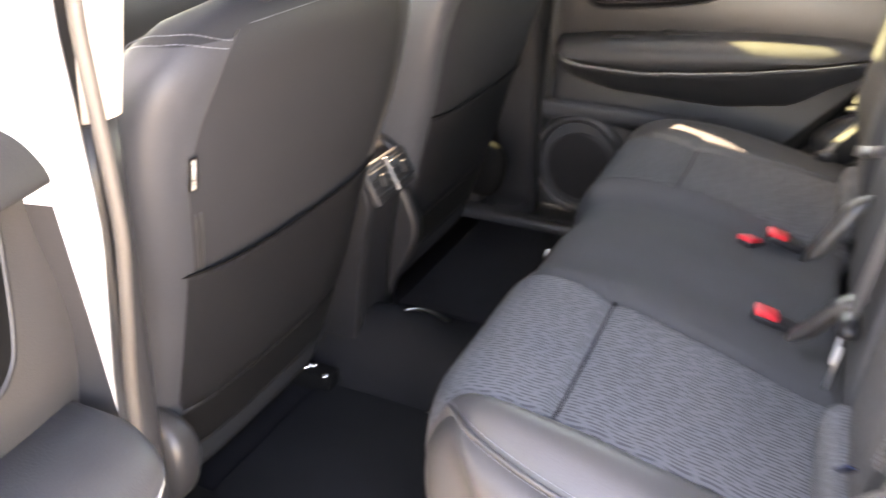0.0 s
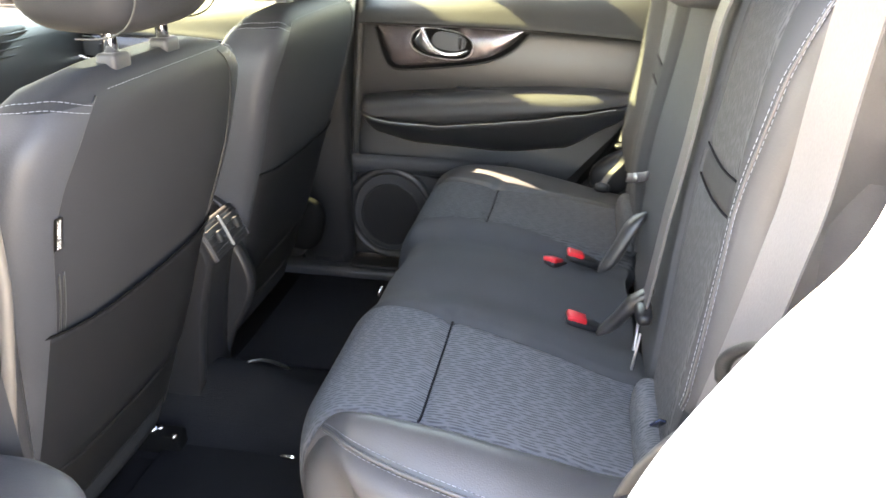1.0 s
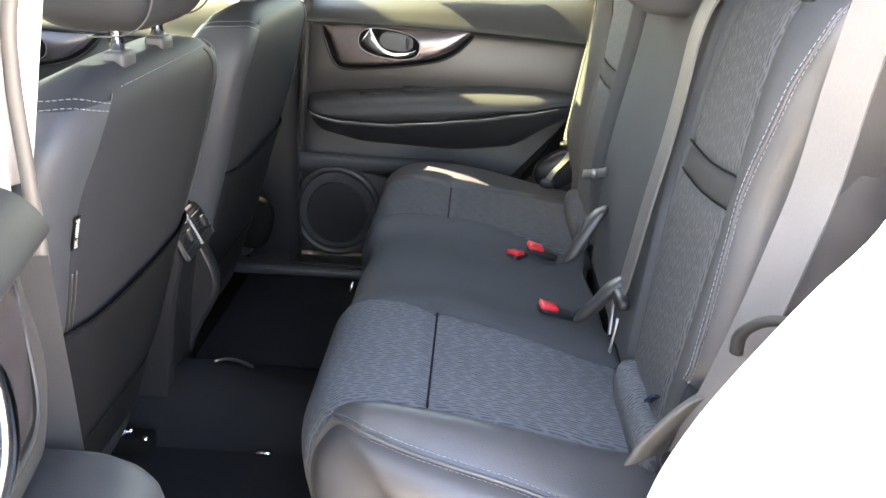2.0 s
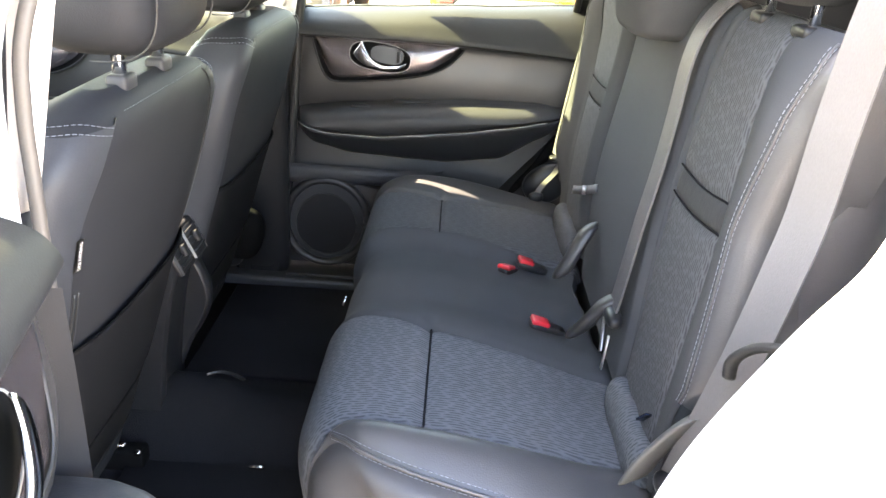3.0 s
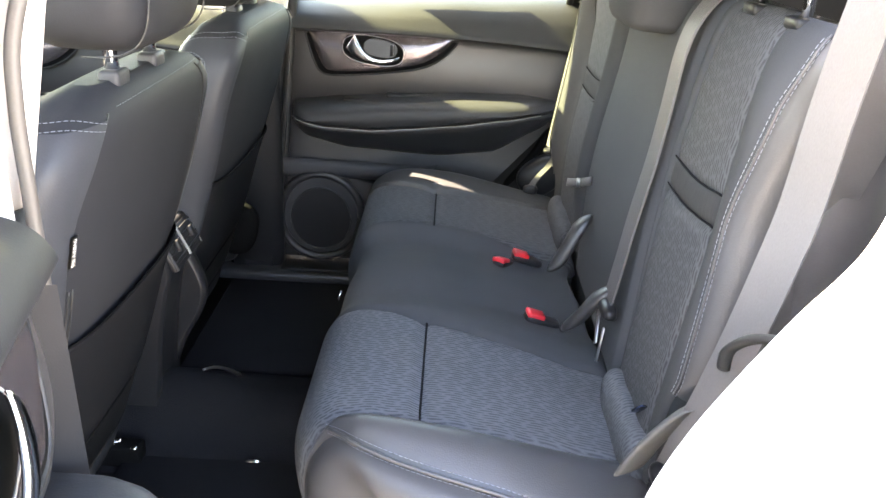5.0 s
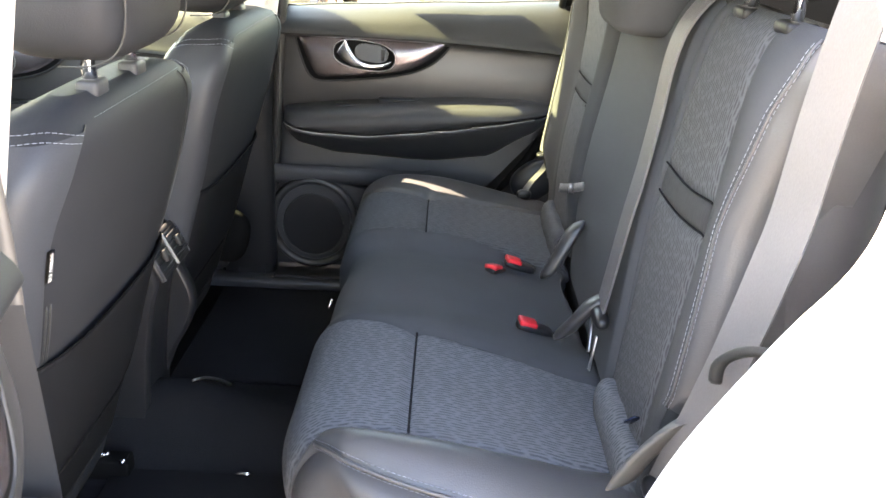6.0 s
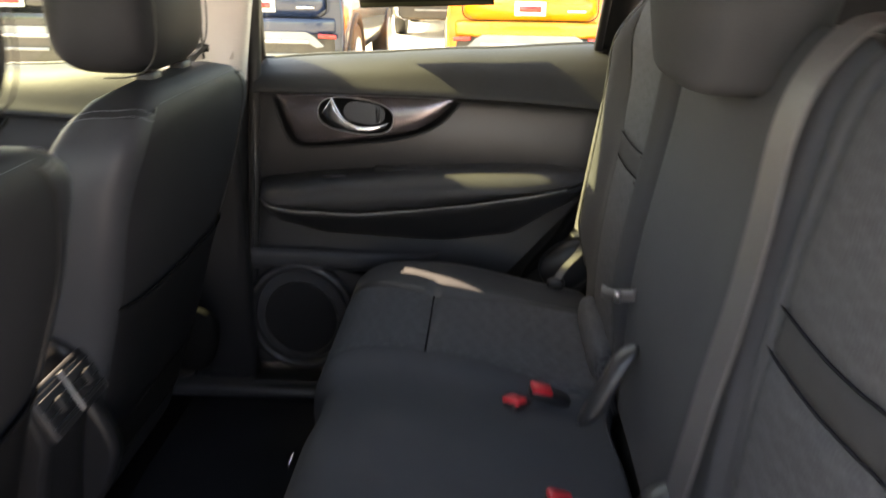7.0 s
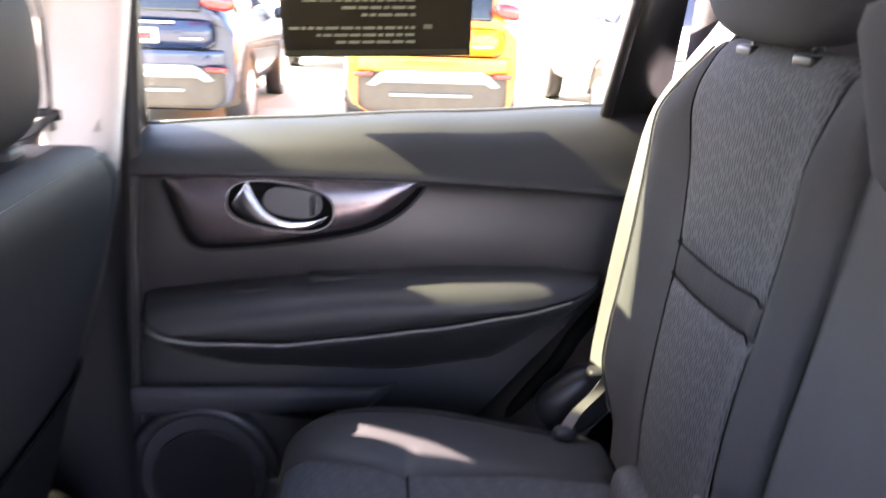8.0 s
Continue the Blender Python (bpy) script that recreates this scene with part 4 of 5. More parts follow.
txt.body, txt.size, txt.align_x, txt.align_y = "SRS AIRBAG", 0.0068, "CENTER", "CENTER"
txt_ob = new("letters", txt)
up, across = (air_point(LAB_TOP, 0) - air_point(LAB_LOW, 0)).normalized(), (air_point(1.02, 0.5) - air_point(1.02, 0)).normalized()
mid_pt = (air_point(LAB_LOW, 0) + air_point(LAB_TOP, 0) + air_point(LAB_LOW, 0.5) + air_point(LAB_TOP, 0.5)) / 4
m = Matrix.Identity(4)
face = across.cross(up).normalized()
face = face if face.x > 0 else -face
col_y = face.cross(up)
for i in range(3):
    m[i][0], m[i][1], m[i][2], m[i][3] = up[i], col_y[i], face[i], mid_pt[i] + 0.0014 * face[i]
txt_me = bpy.data.meshes.new_from_object(txt_ob.evaluated_get(bpy.context.evaluated_depsgraph_get()))
bpy.data.objects.remove(txt_ob)
bm = bmesh.new()
bm.from_mesh(txt_me)
bm.transform(m)
part("letters", bm, PAPER_WHITE, air, "white letters SRS AIRBAG", smooth=False)

# ---- centre console with rear vents ----
console = thing("centre_console", "dark centre console with two rear air vents", "console")
# the sides' rear edge as (x, z), and the same drawn back for the panel between them
FIN = spline([(-0.405, 0.435), (-0.384, 0.468), (-0.376, 0.53), (-0.370, 0.593), (-0.364, 0.64), (-0.356, 0.688), (-0.346, 0.735), (-0.337, 0.770), (-0.346, 0.806), (-0.362, 0.838), (-0.40, 0.856)], 40)
EAR = spline([(-0.405, 0.435), (-0.390, 0.50), (-0.366, 0.565), (-0.338, 0.615), (-0.322, 0.655), (-0.321, 0.69), (-0.332, 0.725), (-0.345, 0.755), (-0.352, 0.79), (-0.365, 0.836), (-0.40, 0.856)], 40)


def side_plate(edge, y, sign):
    """A rounded upright side of the console, its rear edge along edge; sign: the way it faces."""
    rings = []
    for off, d in ((0.012, 0.004), (0.0, 0.002), (-0.004, 0.0), (-0.010, 0.0005), (-0.016, 0.003), (-0.020, 0.009)):
        rings.append([Vector((p.x - d, y + sign * -off, p.y)) for p in edge] + [Vector((-0.95, y + sign * -off, 0.856)), Vector((-0.95, y + sign * -off, 0.435))])
    return loft(rings)


part("side_panel", side_plate(FIN, -0.072, 1), PLASTIC_DARK, console, "moulded console side with a rounded rear edge")
part("side_panel", side_plate(EAR, 0.072, -1), PLASTIC_DARK, console, "moulded console side with a rounded rear edge")
core = [Vector((p.x - 0.009 - 0.010 * smoothstep(0.75, 0.77, p.y), p.y)) for p in FIN]
part("rear_panel", loft([[Vector((p.x, y, p.y)) for p in core] + [Vector((-0.95, y, 0.848)), Vector((-0.95, y, 0.437))] for y in (-0.070, -0.03, 0.03, 0.070)]), PLASTIC_DARK, console, "smooth dark rear panel")
part("armrest", pillow((-0.70, 0.0, 0.875), (0.27, 0.095, 0.03), 3.6, bulge=3), LEATHER, console, "padded console lid")
tilt = pose(-0.345, 0.0, 0.803, 0, -26, 0)
part("vent_panel", turned(block(-0.006, 0.006, -0.070, 0.070, -0.036, 0.036, 0.005), tilt), PLASTIC_DARK, console, "black vent surround")
for yc in (-0.036, 0.036):
    vent = part("vent", turned(block(0.004, 0.008, yc - 0.029, yc + 0.029, -0.027, 0.029, 0.003), tilt), PLASTIC_DARK, console)
    for k in range(4):
        part("vane", turned(block(0.006, 0.012, yc - 0.027, yc + 0.027, -0.020 + 0.013 * k, -0.0175 + 0.013 * k, 0.001), tilt), PLASTIC_DARK, vent)
    part("thumb_wheel", turned(block(0.008, 0.018, yc - 0.006, yc + 0.006, -0.010, 0.012, 0.003), tilt), PLASTIC_SOFT, vent)
for s in (-1, 1):
    part("trim_strip", turned(block(-0.002, 0.0085, s * 0.067 - 0.0013, s * 0.067 + 0.0013, -0.034, 0.033, 0.001), tilt), PLASTIC_GREY, console, "thin pale edge strip")
part("vent_divider", turned(block(0.004, 0.011, -0.0012, 0.0012, -0.030, 0.031, 0.0008), tilt), SILVER, console)

# floor mats
for y0, y1 in ((-0.60, -0.15), (0.15, 0.60)):
    mat_ob = part("floor_mat", block(-0.42, 0.0, y0, y1, FLOOR_Z + 0.0005, FLOOR_Z + 0.012, 0.005), CARPET)
    tagged(mat_ob, "black carpet floor mat in the rear footwell", "floor mat", "rear floor mats")
latch = part("cushion_latch", tube([(-0.054 + 0.003 * math.sin(a), 0.008 + 0.008 * math.cos(a), 0.706 + 0.009 * math.sin(a)) for a in [2 * math.pi * k / 20 for k in range(21)]], 0.0022, 8), CHROME)
tagged(latch, "small shiny metal loop at the front of the bench", "latch")
# chrome bit added to stand in for a glint of sun by the mat
clip = part("mat_glint", pillow((-0.188, -0.158, 0.445), (0.014, 0.004, 0.004), 3, 14, 8), CHROME)
tagged(clip, "added shiny bit for a glint at the edge of the floor mat", "clip")

# metal strip laid on the hump to stand in for a sliver of sun
edging = part("sun_sliver_strip", ribbon(spline([(-0.314, -0.008, 0.5385), (-0.300, 0.018, 0.5285), (-0.284, 0.048, 0.5060), (-0.268, 0.078, 0.4760)], 16), (0.7, 0.1, 0.3), 0.005, 0.002), CHROME_SATIN)
tagged(edging, "added bright strip for a sliver of sun on the carpet hump", "edging")

# ---- dashboard ----
dash = thing("dashboard", "black dashboard with air vents", "dashboard")
DASH = [(-1.58, 1.02), (-1.40, 1.085), (-1.20, 1.105), (-1.12, 1.095), (-1.07, 1.05), (-1.06, 0.90), (-1.10, 0.72), (-1.25, 0.60)]
prof = spline([(x, z, 0) for x, z in DASH], 28)
part("body", loft([[Vector((p.x + 0.05 * (y / 0.7) ** 2, y, p.y)) for p in prof] + [Vector((-1.58, y, 0.60))] for y in (-0.70, -0.35, 0.0, 0.35, 0.70)]), PLASTIC, dash)
for yc in (-0.60, 0.45):
    v = part("vent", block(-1.075, -1.045, yc - 0.07, yc + 0.07, 1.005, 1.085, 0.012), PLASTIC_DARK, dash)
    for k in range(4):
        part("vane", block(-1.049, -1.040, yc - 0.06, yc + 0.06, 1.016 + 0.016 * k, 1.020 + 0.016 * k), PLASTIC, v)
wheel = thing("steering_wheel", "black leather steering wheel", "steering wheel")
m = pose(-0.90, -0.335, 0.98, 0, 68, 0)
part("rim", turned(tube([(0.185 * math.cos(2 * math.pi * k / 48), 0.185 * math.sin(2 * math.pi * k / 48), 0) for k in range(49)], 0.015, 10), m), LEATHER, wheel)
part("hub", turned(pillow((0, 0, 0), (0.07, 0.08, 0.025)), m), PLASTIC, wheel)
part("column", tube([(-0.92, -0.335, 0.97), (-1.12, -0.335, 0.88)], 0.035, 12), PLASTIC, wheel)
for a in (0, 90, 180):
    part("spoke", turned(block(-0.012, 0.012, 0.05, 0.18, -0.006, 0.006, 0.004), m @ pose(0, 0, 0, 0, 0, a)), PLASTIC, wheel)

# ---- doors ----
DOOR_UP = spline([(0.812, 1.160), (0.795, 1.161), (0.770, 1.157), (0.745, 1.147), (0.722, 1.128), (0.706, 1.104), (0.700, 1.092), (0.700, 1.084), (0.710, 1.081)], 32)
DOOR_MID = spline([(0.710, 1.081), (0.716, 1.077), (0.719, 1.066), (0.718, 1.04), (0.714, 1.00), (0.714, 0.96), (0.720, 0.92), (0.730, 0.88)], 28)
DOOR_LOW = spline([(0.732, 0.92), (0.735, 0.84), (0.733, 0.78), (0.726, 0.70), (0.722, 0.60), (0.720, 0.52), (0.728, 0.46)], 24)
FRONT_X = curve1([(0.45, -0.335), (0.60, -0.312), (0.90, -0.285), (1.15, -0.268), (1.25, -0.262)])
REAR_X = curve1([(0.45, 0.12), (0.60, 0.215), (0.70, 0.285), (0.82, 0.365), (0.92, 0.43), (1.0, 0.47), (1.10, 0.50), (1.25, 0.50)])
ARM_TOP = curve1([(-0.275, 0.905), (-0.235, 0.914), (-0.15, 0.926), (-0.067, 0.934), (0.06, 0.945), (0.19, 0.953), (0.33, 0.955), (0.43, 0.942)])
ARM_SEAM = curve1([(-0.275, 0.876), (-0.18, 0.860), (-0.06, 0.857), (0.037, 0.867), (0.152, 0.881), (0.267, 0.900), (0.36, 0.914), (0.43, 0.924)])
ARM_LOW = curve1([(-0.275, 0.842), (-0.23, 0.814), (-0.13, 0.792), (0.11, 0.782), (0.25, 0.80), (0.36, 0.86), (0.43, 0.905)])
SILL_RISE = curve1([(-0.3, -0.023), (-0.07, -0.007), (0.19, 0.014), (0.45, 0.044), (0.5, 0.050)])


REAR_EDGE = REAR_X


def door_fall(x):
    """How the trim's line sinks towards the door's rear."""
    return 0.004 - 0.024 * max(0.0, (x + 0.24) / 0.7) ** 2.5


def door_panel(prof, n=30, rise=None, groove=False, flare=0.007):
    def fn(u, v):
        p = prof[round(v * (len(prof) - 1))]
        z = p.y
        x = FRONT_X(z) + (REAR_EDGE(z) - FRONT_X(z)) * u
        if rise:
            z += rise(x) * smoothstep(1.10, 1.16, z)
        z += door_fall(x) if groove else 0.0
        lip = -flare * max(0.0, 1 - (x - FRONT_X(z)) / 0.045) ** 2 * smoothstep(0.70, 0.715, p.x)
        return Vector((x, p.x - lip, z))
    return grid(fn, n, len(prof) - 1)


BEZ = [(-0.233, 1.086), (-0.218, 1.052), (-0.202, 1.018), (-0.190, 0.998), (-0.172, 0.988), (-0.13, 0.989), (-0.089, 0.992), (-0.015, 1.002), (0.05, 1.015), (0.093, 1.036), (0.124, 1.062), (0.146, 1.086)]
REC = [(-0.241, 1.090), (-0.226, 1.044), (-0.210, 1.004), (-0.196, 0.987), (-0.174, 0.979), (-0.13, 0.981), (-0.089, 0.985), (-0.015, 0.994), (0.055, 1.008), (0.102, 1.030), (0.135, 1.060), (0.157, 1.090)]


def bezel_outline(pts, y, grow=0.0):
    """The trim plate's side and lower edges, leaning with the door."""
    out = []
    for p in spline([(x, z, 0) for x, z in pts], 44):
        out.append(Vector((p.x, y + 0.17 * (p.y - 1.04), p.y - grow)))
    return out


def bezel_sheet(y):
    """The trim plate's face: swells between its straight upper edge and its curved lower one."""
    low = bezel_outline(BEZ, y)

    def fn(u, v):
        p = low[round(u * 44)]
        z = p.z + (1.0875 - p.z) * v
        return Vector((p.x, y + 0.17 * (z - 1.04) - 0.009 * (math.sin(math.pi * (0.08 + 0.80 * v)) - 0.25) * min(1, (1.0875 - p.z) / 0.06), z))
    bm = grid(fn, 44, 14)
    bmesh.ops.solidify(bm, geom=list(bm.faces), thickness=-0.006)
    return bm


def oval(cx, cz, a, b, tilt, y, n=40, power=2.6, lean=0.0):
    out = []
    for px, pz in super_ring(n, power):
        x, z = a * px, b * pz
        out.append(Vector((cx + x * math.cos(tilt) - z * math.sin(tilt), y + lean * (x * math.sin(tilt) + z * math.cos(tilt)), cz + x * math.sin(tilt) + z * math.cos(tilt))))
    return out


def door(name, label, window_label, slope=0.0, lean=0.20, rear=True):
    d = thing(name, label, "car door", kind="structure")
    part("upper_trim", door_panel(DOOR_UP, 40, SILL_RISE, True, 0.0), PLASTIC_SOFT, d, "soft grey upper door trim")
    part("middle_trim", door_panel(DOOR_MID, 40, None, True), PLASTIC_MID, d, "charcoal door panel")
    part("lower_trim", door_panel(DOOR_LOW, 40), PLASTIC, d)
    # inner thickness and outer skin
    def skin(u, v):
        z = 0.40 + 0.735 * v
        return Vector((FRONT_X(z) + 0.0 + (REAR_EDGE(z) - FRONT_X(z)) * u, 0.905 - 0.05 * abs(2 * v - 0.9) ** 2, z))
    part("outer_skin", grid(skin, 20, 12), WHITE_PAINT, d, "white painted outer door skin")
    def edge_f(u, v):
        z = 0.45 + 0.665 * u
        return Vector((FRONT_X(z) + 0.001, 0.745 + 0.15 * v, z))
    part("front_edge", grid(edge_f, 20, 3), WHITE_PAINT, d)
    def edge_lip(u, v):
        z = 0.45 + 0.62 * u
        return Vector((FRONT_X(z) + 0.0005, 0.703 + 0.043 * v, z))
    part("front_lip", grid(edge_lip, 20, 3), PLASTIC, d)
    def edge_r(u, v):
        z = 0.45 + 0.75 * u
        return Vector((REAR_EDGE(z) - 0.001, 0.735 + 0.16 * v, z))
    part("rear_edge", grid(edge_r, 20, 3), WHITE_PAINT, d)
    gap = [Vector((REAR_EDGE(z) + 0.008, 0.698 + 0.03 * smoothstep(1.0, 1.08, z), z)) for z in [0.50 + 0.58 * k / 24 for k in range(25)]]
    part("rear_edge_strip", tube(gap, 0.013, 10), RECESS_SHADE, d, "near-black strip along the door's rear edge")
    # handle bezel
    part("bezel_recess", plate(bezel_outline(REC, 0.7120), Vector((0, 0.02, 0))), RECESS_SHADE, d, "black recess round the handle trim")
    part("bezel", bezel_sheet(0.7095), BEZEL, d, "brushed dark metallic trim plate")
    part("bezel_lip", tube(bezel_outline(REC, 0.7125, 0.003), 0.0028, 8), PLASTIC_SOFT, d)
    cup = part("handle_cup", plate(oval(-0.065, 1.044, 0.076, 0.033, radians(-7), 0.7030, lean=0.17), Vector((0, 0.01, 0))), RECESS_SHADE, d, "oval black handle cup")
    rim = oval(-0.065, 1.044, 0.077, 0.034, radians(-7), 0.7020, lean=0.17)
    part("cup_rim", tube(rim + rim[:1], 0.0010, 8), SILVER, cup, "thin bright rim")
    part("cup_pad", plate(oval(-0.047, 1.050, 0.042, 0.021, radians(-7), 0.7005, lean=0.17), Vector((0, 0.004, 0))), PLASTIC, cup)
    lever = spline([(-0.122, 0.694, 1.066), (-0.110, 0.688, 1.049), (-0.088, 0.683, 1.030), (-0.055, 0.681, 1.021), (-0.020, 0.684, 1.023), (0.000, 0.691, 1.029)], 24)
    rings = []
    for i, p in enumerate(lever):
        r = 0.0165 - 0.011 * smoothstep(0.0, 0.65, i / 24)
        rings.append([p + Vector((r * 0.7 * a, 0.004 * b, r * a)) for a, b in super_ring(14, 2.3)])
    part("handle", loft(rings), CHROME, d, "polished chrome door handle")
    part("lock_knob", block(-0.022, -0.014, 0.687, 0.700, 1.034, 1.062, 0.002), PLASTIC_DARK, cup)
    # armrest: pad above, pocketed lower part
    def arm(za, zb, y_top, y_low, round_top, drop):
        """A rail-like form with a flat top; y_top and y_low: its inner face above and below."""
        rings = []
        for k in range(61):
            t = k / 60
            x = -0.274 + 0.70 * t
            a, b = za(x), zb(x)
            f = (1 - (1 - min(1, t / 0.09)) ** 2.4) ** 0.42 * (1 - min(1, max(0, (t - 0.70) / 0.30)) ** 2.4) ** 0.5
            f = max(f, 0.05)
            yt, yl = 0.738 - (0.738 - y_top) * f, 0.738 - (0.738 - y_low) * f
            h = a - b
            r = round_top * min(1, h / 0.05)
            a -= drop * f
            h = a - b
            row = [Vector((x, 0.745, a + drop * 1.15 * f))]
            row += [Vector((x, yt + r * 1.6 * (1 - math.sin(q)), a - r * (1 - math.cos(q)))) for q in [math.pi / 2 * i / 7 for i in range(8)]]
            row += [Vector((x, yt + (yl - yt) * i / 5 - 0.003 * math.sin(math.pi * i / 5), a - r - (h - r - 0.006) * i / 5)) for i in range(1, 6)]
            row += [Vector((x, yl + 0.008, b)), Vector((x, 0.745, b + 0.002))]
            rings.append(row)
        return loft(rings)
    pad = part("armrest_pad", arm(ARM_TOP, ARM_SEAM, 0.630, 0.636, 0.034, 0.008), ARM_SHADE_VINYL, d, "padded leatherette armrest")
    part("armrest_base", arm(lambda x: ARM_SEAM(x) - 0.002, ARM_LOW, 0.642, 0.698, 0.006, 0.0), PLASTIC, d, "moulded lower armrest")
    seam = [Vector((x, 0.738 - 0.103 * max(0.05, (1 - min(1, 1 - min(1, (x + 0.274) / 0.063)) ** 2.4) ** 0.42 * (1 - min(1, max(0, ((x + 0.274) / 0.70 - 0.70) / 0.30)) ** 2.4) ** 0.5), ARM_SEAM(x) - 0.001)) for x in [-0.265 + 0.63 * k / 40 for k in range(41)]]
    part("armrest_seam", tube([p + Vector((0, -0.0025, 0)) for p in seam], 0.0017, 6), SILVER, d, "pale raised edge under the armrest pad")
    part("window_switch", block(-0.135, -0.085, 0.676, 0.704, 0.910, 0.9255, 0.003), PLASTIC_DARK, pad, "window switch on the armrest")
    part("pull_cup", block(-0.03, 0.085, 0.692, 0.718, 0.924, 0.9405, 0.005), PLASTIC_DARK, pad, "grip recess on the armrest")
    for dy in (0.0, 0.006, 0.012):
        part("stitching", stitches([Vector((-0.15 + 0.5 * k / 30, 0.668 + dy, ARM_TOP(-0.15 + 0.5 * k / 30) - 0.0125 + 0.35 * dy)) for k in range(31)], 0.004, 0.003, 0.0006), PLASTIC_DARK, pad)
    # map pocket ledge and speaker
    def pocket(u, v):
        x = -0.30 + 0.42 * u
        top = 0.752 - 0.004 * u
        z = top - 0.075 * v * (1 - 0.15 * u)
        x -= 0.055 * v * u
        y = 0.7335 - 0.034 * (1 - abs(2 * min(1, v + 0.18) - 1) ** 3) * (1 - smoothstep(0.9, 1.0, u))
        return Vector((x, y, z))
    part("map_pocket", grid(pocket, 30, 14), PLASTIC_GREY, d, "door pocket moulding")
    # no opening here: a black sheet on the panel paints the pocket's inner shade
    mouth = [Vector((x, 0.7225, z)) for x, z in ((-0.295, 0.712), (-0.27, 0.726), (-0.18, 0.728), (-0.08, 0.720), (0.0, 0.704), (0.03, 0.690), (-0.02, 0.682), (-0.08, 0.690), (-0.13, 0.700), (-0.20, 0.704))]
    part("pocket_mouth_shade", plate(mouth, Vector((0, 0.004, 0))), RECESS_SHADE, d, "flat black sheet for the shade in the door pocket's mouth")
    cx, cz = -0.200, 0.590
    ring_o = [Vector((cx + 0.112 * math.cos(2 * math.pi * k / 48), 0.712, cz + 0.120 * math.sin(2 * math.pi * k / 48))) for k in range(49)]
    spk = part("speaker", plate([p + Vector((0, 0.004, 0)) for p in oval(cx, cz, 0.115, 0.122, 0, 0.712, 48, 2)], Vector((0, 0.02, 0))), PLASTIC_GREY, d, "round speaker housing")
    part("speaker_ring", tube(ring_o, 0.014, 14, 0.8), PLASTIC, spk, "raised ring round the speaker")
    part("speaker_grille", plate(oval(cx, cz - 0.008, 0.080, 0.086, 0, 0.711, 40, 2), Vector((0, 0.01, 0))), PLASTIC_DARK, spk, "dark speaker grille")
    rim2 = oval(cx, cz - 0.008, 0.082, 0.088, 0, 0.711, 40, 2)
    part("grille_rim", tube(rim2 + rim2[:1], 0.002, 6), PLASTIC, spk)
    # window: frame and pane
    def pane(u, v):
        z = 1.12 + 0.42 * v * (1 - slope * (1 - u))
        return Vector((-0.285 + 0.05 * v + (0.74 - 0.22 * v) * u, 0.815 - lean * v - 0.02 * v * v, z))
    bm = grid(pane, 8, 8)
    bmesh.ops.solidify(bm, geom=list(bm.faces), thickness=0.004)
    part("window", bm, WINDOW if rear else FRONT_GLASS, d, window_label)
    def sash(u, v):
        p = pane(0, v)
        return Vector((p.x + 0.004 - 0.115 * u, p.y + 0.002, p.z))
    bm = grid(sash, 2, 8)
    bmesh.ops.solidify(bm, geom=list(bm.faces), thickness=0.006)
    part("sash", bm, PLASTIC_DARK, d, "black window sash before the glass")
    part("frame_front", tube([pane(0, k / 8) for k in range(9)], 0.014, 10), PLASTIC_DARK, d, "dark window frame")
    part("frame_top", tube([pane(k / 8, 1) for k in range(9)], 0.018, 10), PLASTIC_DARK, d, "dark window frame")
    part("window_seal", tube([Vector((x, 0.800, 1.161 + SILL_RISE(x) + door_fall(x))) for x in [-0.27 + 0.70 * k / 12 for k in range(13)]], 0.004, 8), RUBBER, d)
    if not rear:
        return d
    tri = [Vector((0.422, 0.775, 1.15)), Vector((0.515, 0.775, 1.16)), Vector((0.488, 0.625, 1.52)), Vector((0.440, 0.625, 1.52))]
    part("sail_panel", plate(tri, Vector((0, 0.02, 0))), PLASTIC_DARK, d, "black sail panel behind the window")
    part("frame_rear", tube([Vector((0.418, 0.772, 1.155)), Vector((0.438, 0.622, 1.52))], 0.009, 8), PLASTIC_SOFT, d, "grey window run")
    return d


door("door_1", "closed rear door with black trim and chrome handle", "lightly tinted rear door window")
XF = pose(-0.94, -0.018, -0.048)
REAR_EDGE = const(0.50)
door("door_2", "closed front passenger door with black trim", "lightly tinted front door window", 0.25, 0.15, False)
XF = pose(-0.94, 0.0, -0.048) @ Matrix.Diagonal((1, -1, 1, 1))
door("door_3", "closed driver's door with black trim", "lightly tinted front door window", 0.25, 0.15, False)
REAR_EDGE = REAR_X
# swung open: the front end of the trim's edge goes from its shut place to the open one
SWING = 77
XF = pose(-0.152, -0.802, 1.130, 0, 0, -SWING) @ pose(0.268, 0.700, -1.088) @ Matrix.Diagonal((1, -1, 1, 1))
door("door_4", "rear door swung wide open with black trim", "lightly tinted rear door window")
XF = Matrix.Identity(4)

# card hung inside the far rear window
card = thing("window_card", "dark printed card hung in the rear window", "card")
def card_pt(u, v):
    z = 1.250 + 0.16 * v
    return Vector((-0.060 + 0.268 * u - 0.006 * v, 0.764 - 0.37 * (z - 1.25), z + 0.010 * u))
bm = grid(card_pt, 8, 6)
bmesh.ops.solidify(bm, geom=list(bm.faces), thickness=0.0012)
part("sheet", bm, PAPER_DARK, card)
def bar(u0, u1, v0, v1, m):
    bm = grid(lambda u, v: card_pt(u0 + (u1 - u0) * u, v0 + (v1 - v0) * v) + Vector((0, -0.0016, -0.0006)), 4, 1)
    bmesh.ops.solidify(bm, geom=list(bm.faces), thickness=0.0004)
    part("print_bar", bm, m, card)
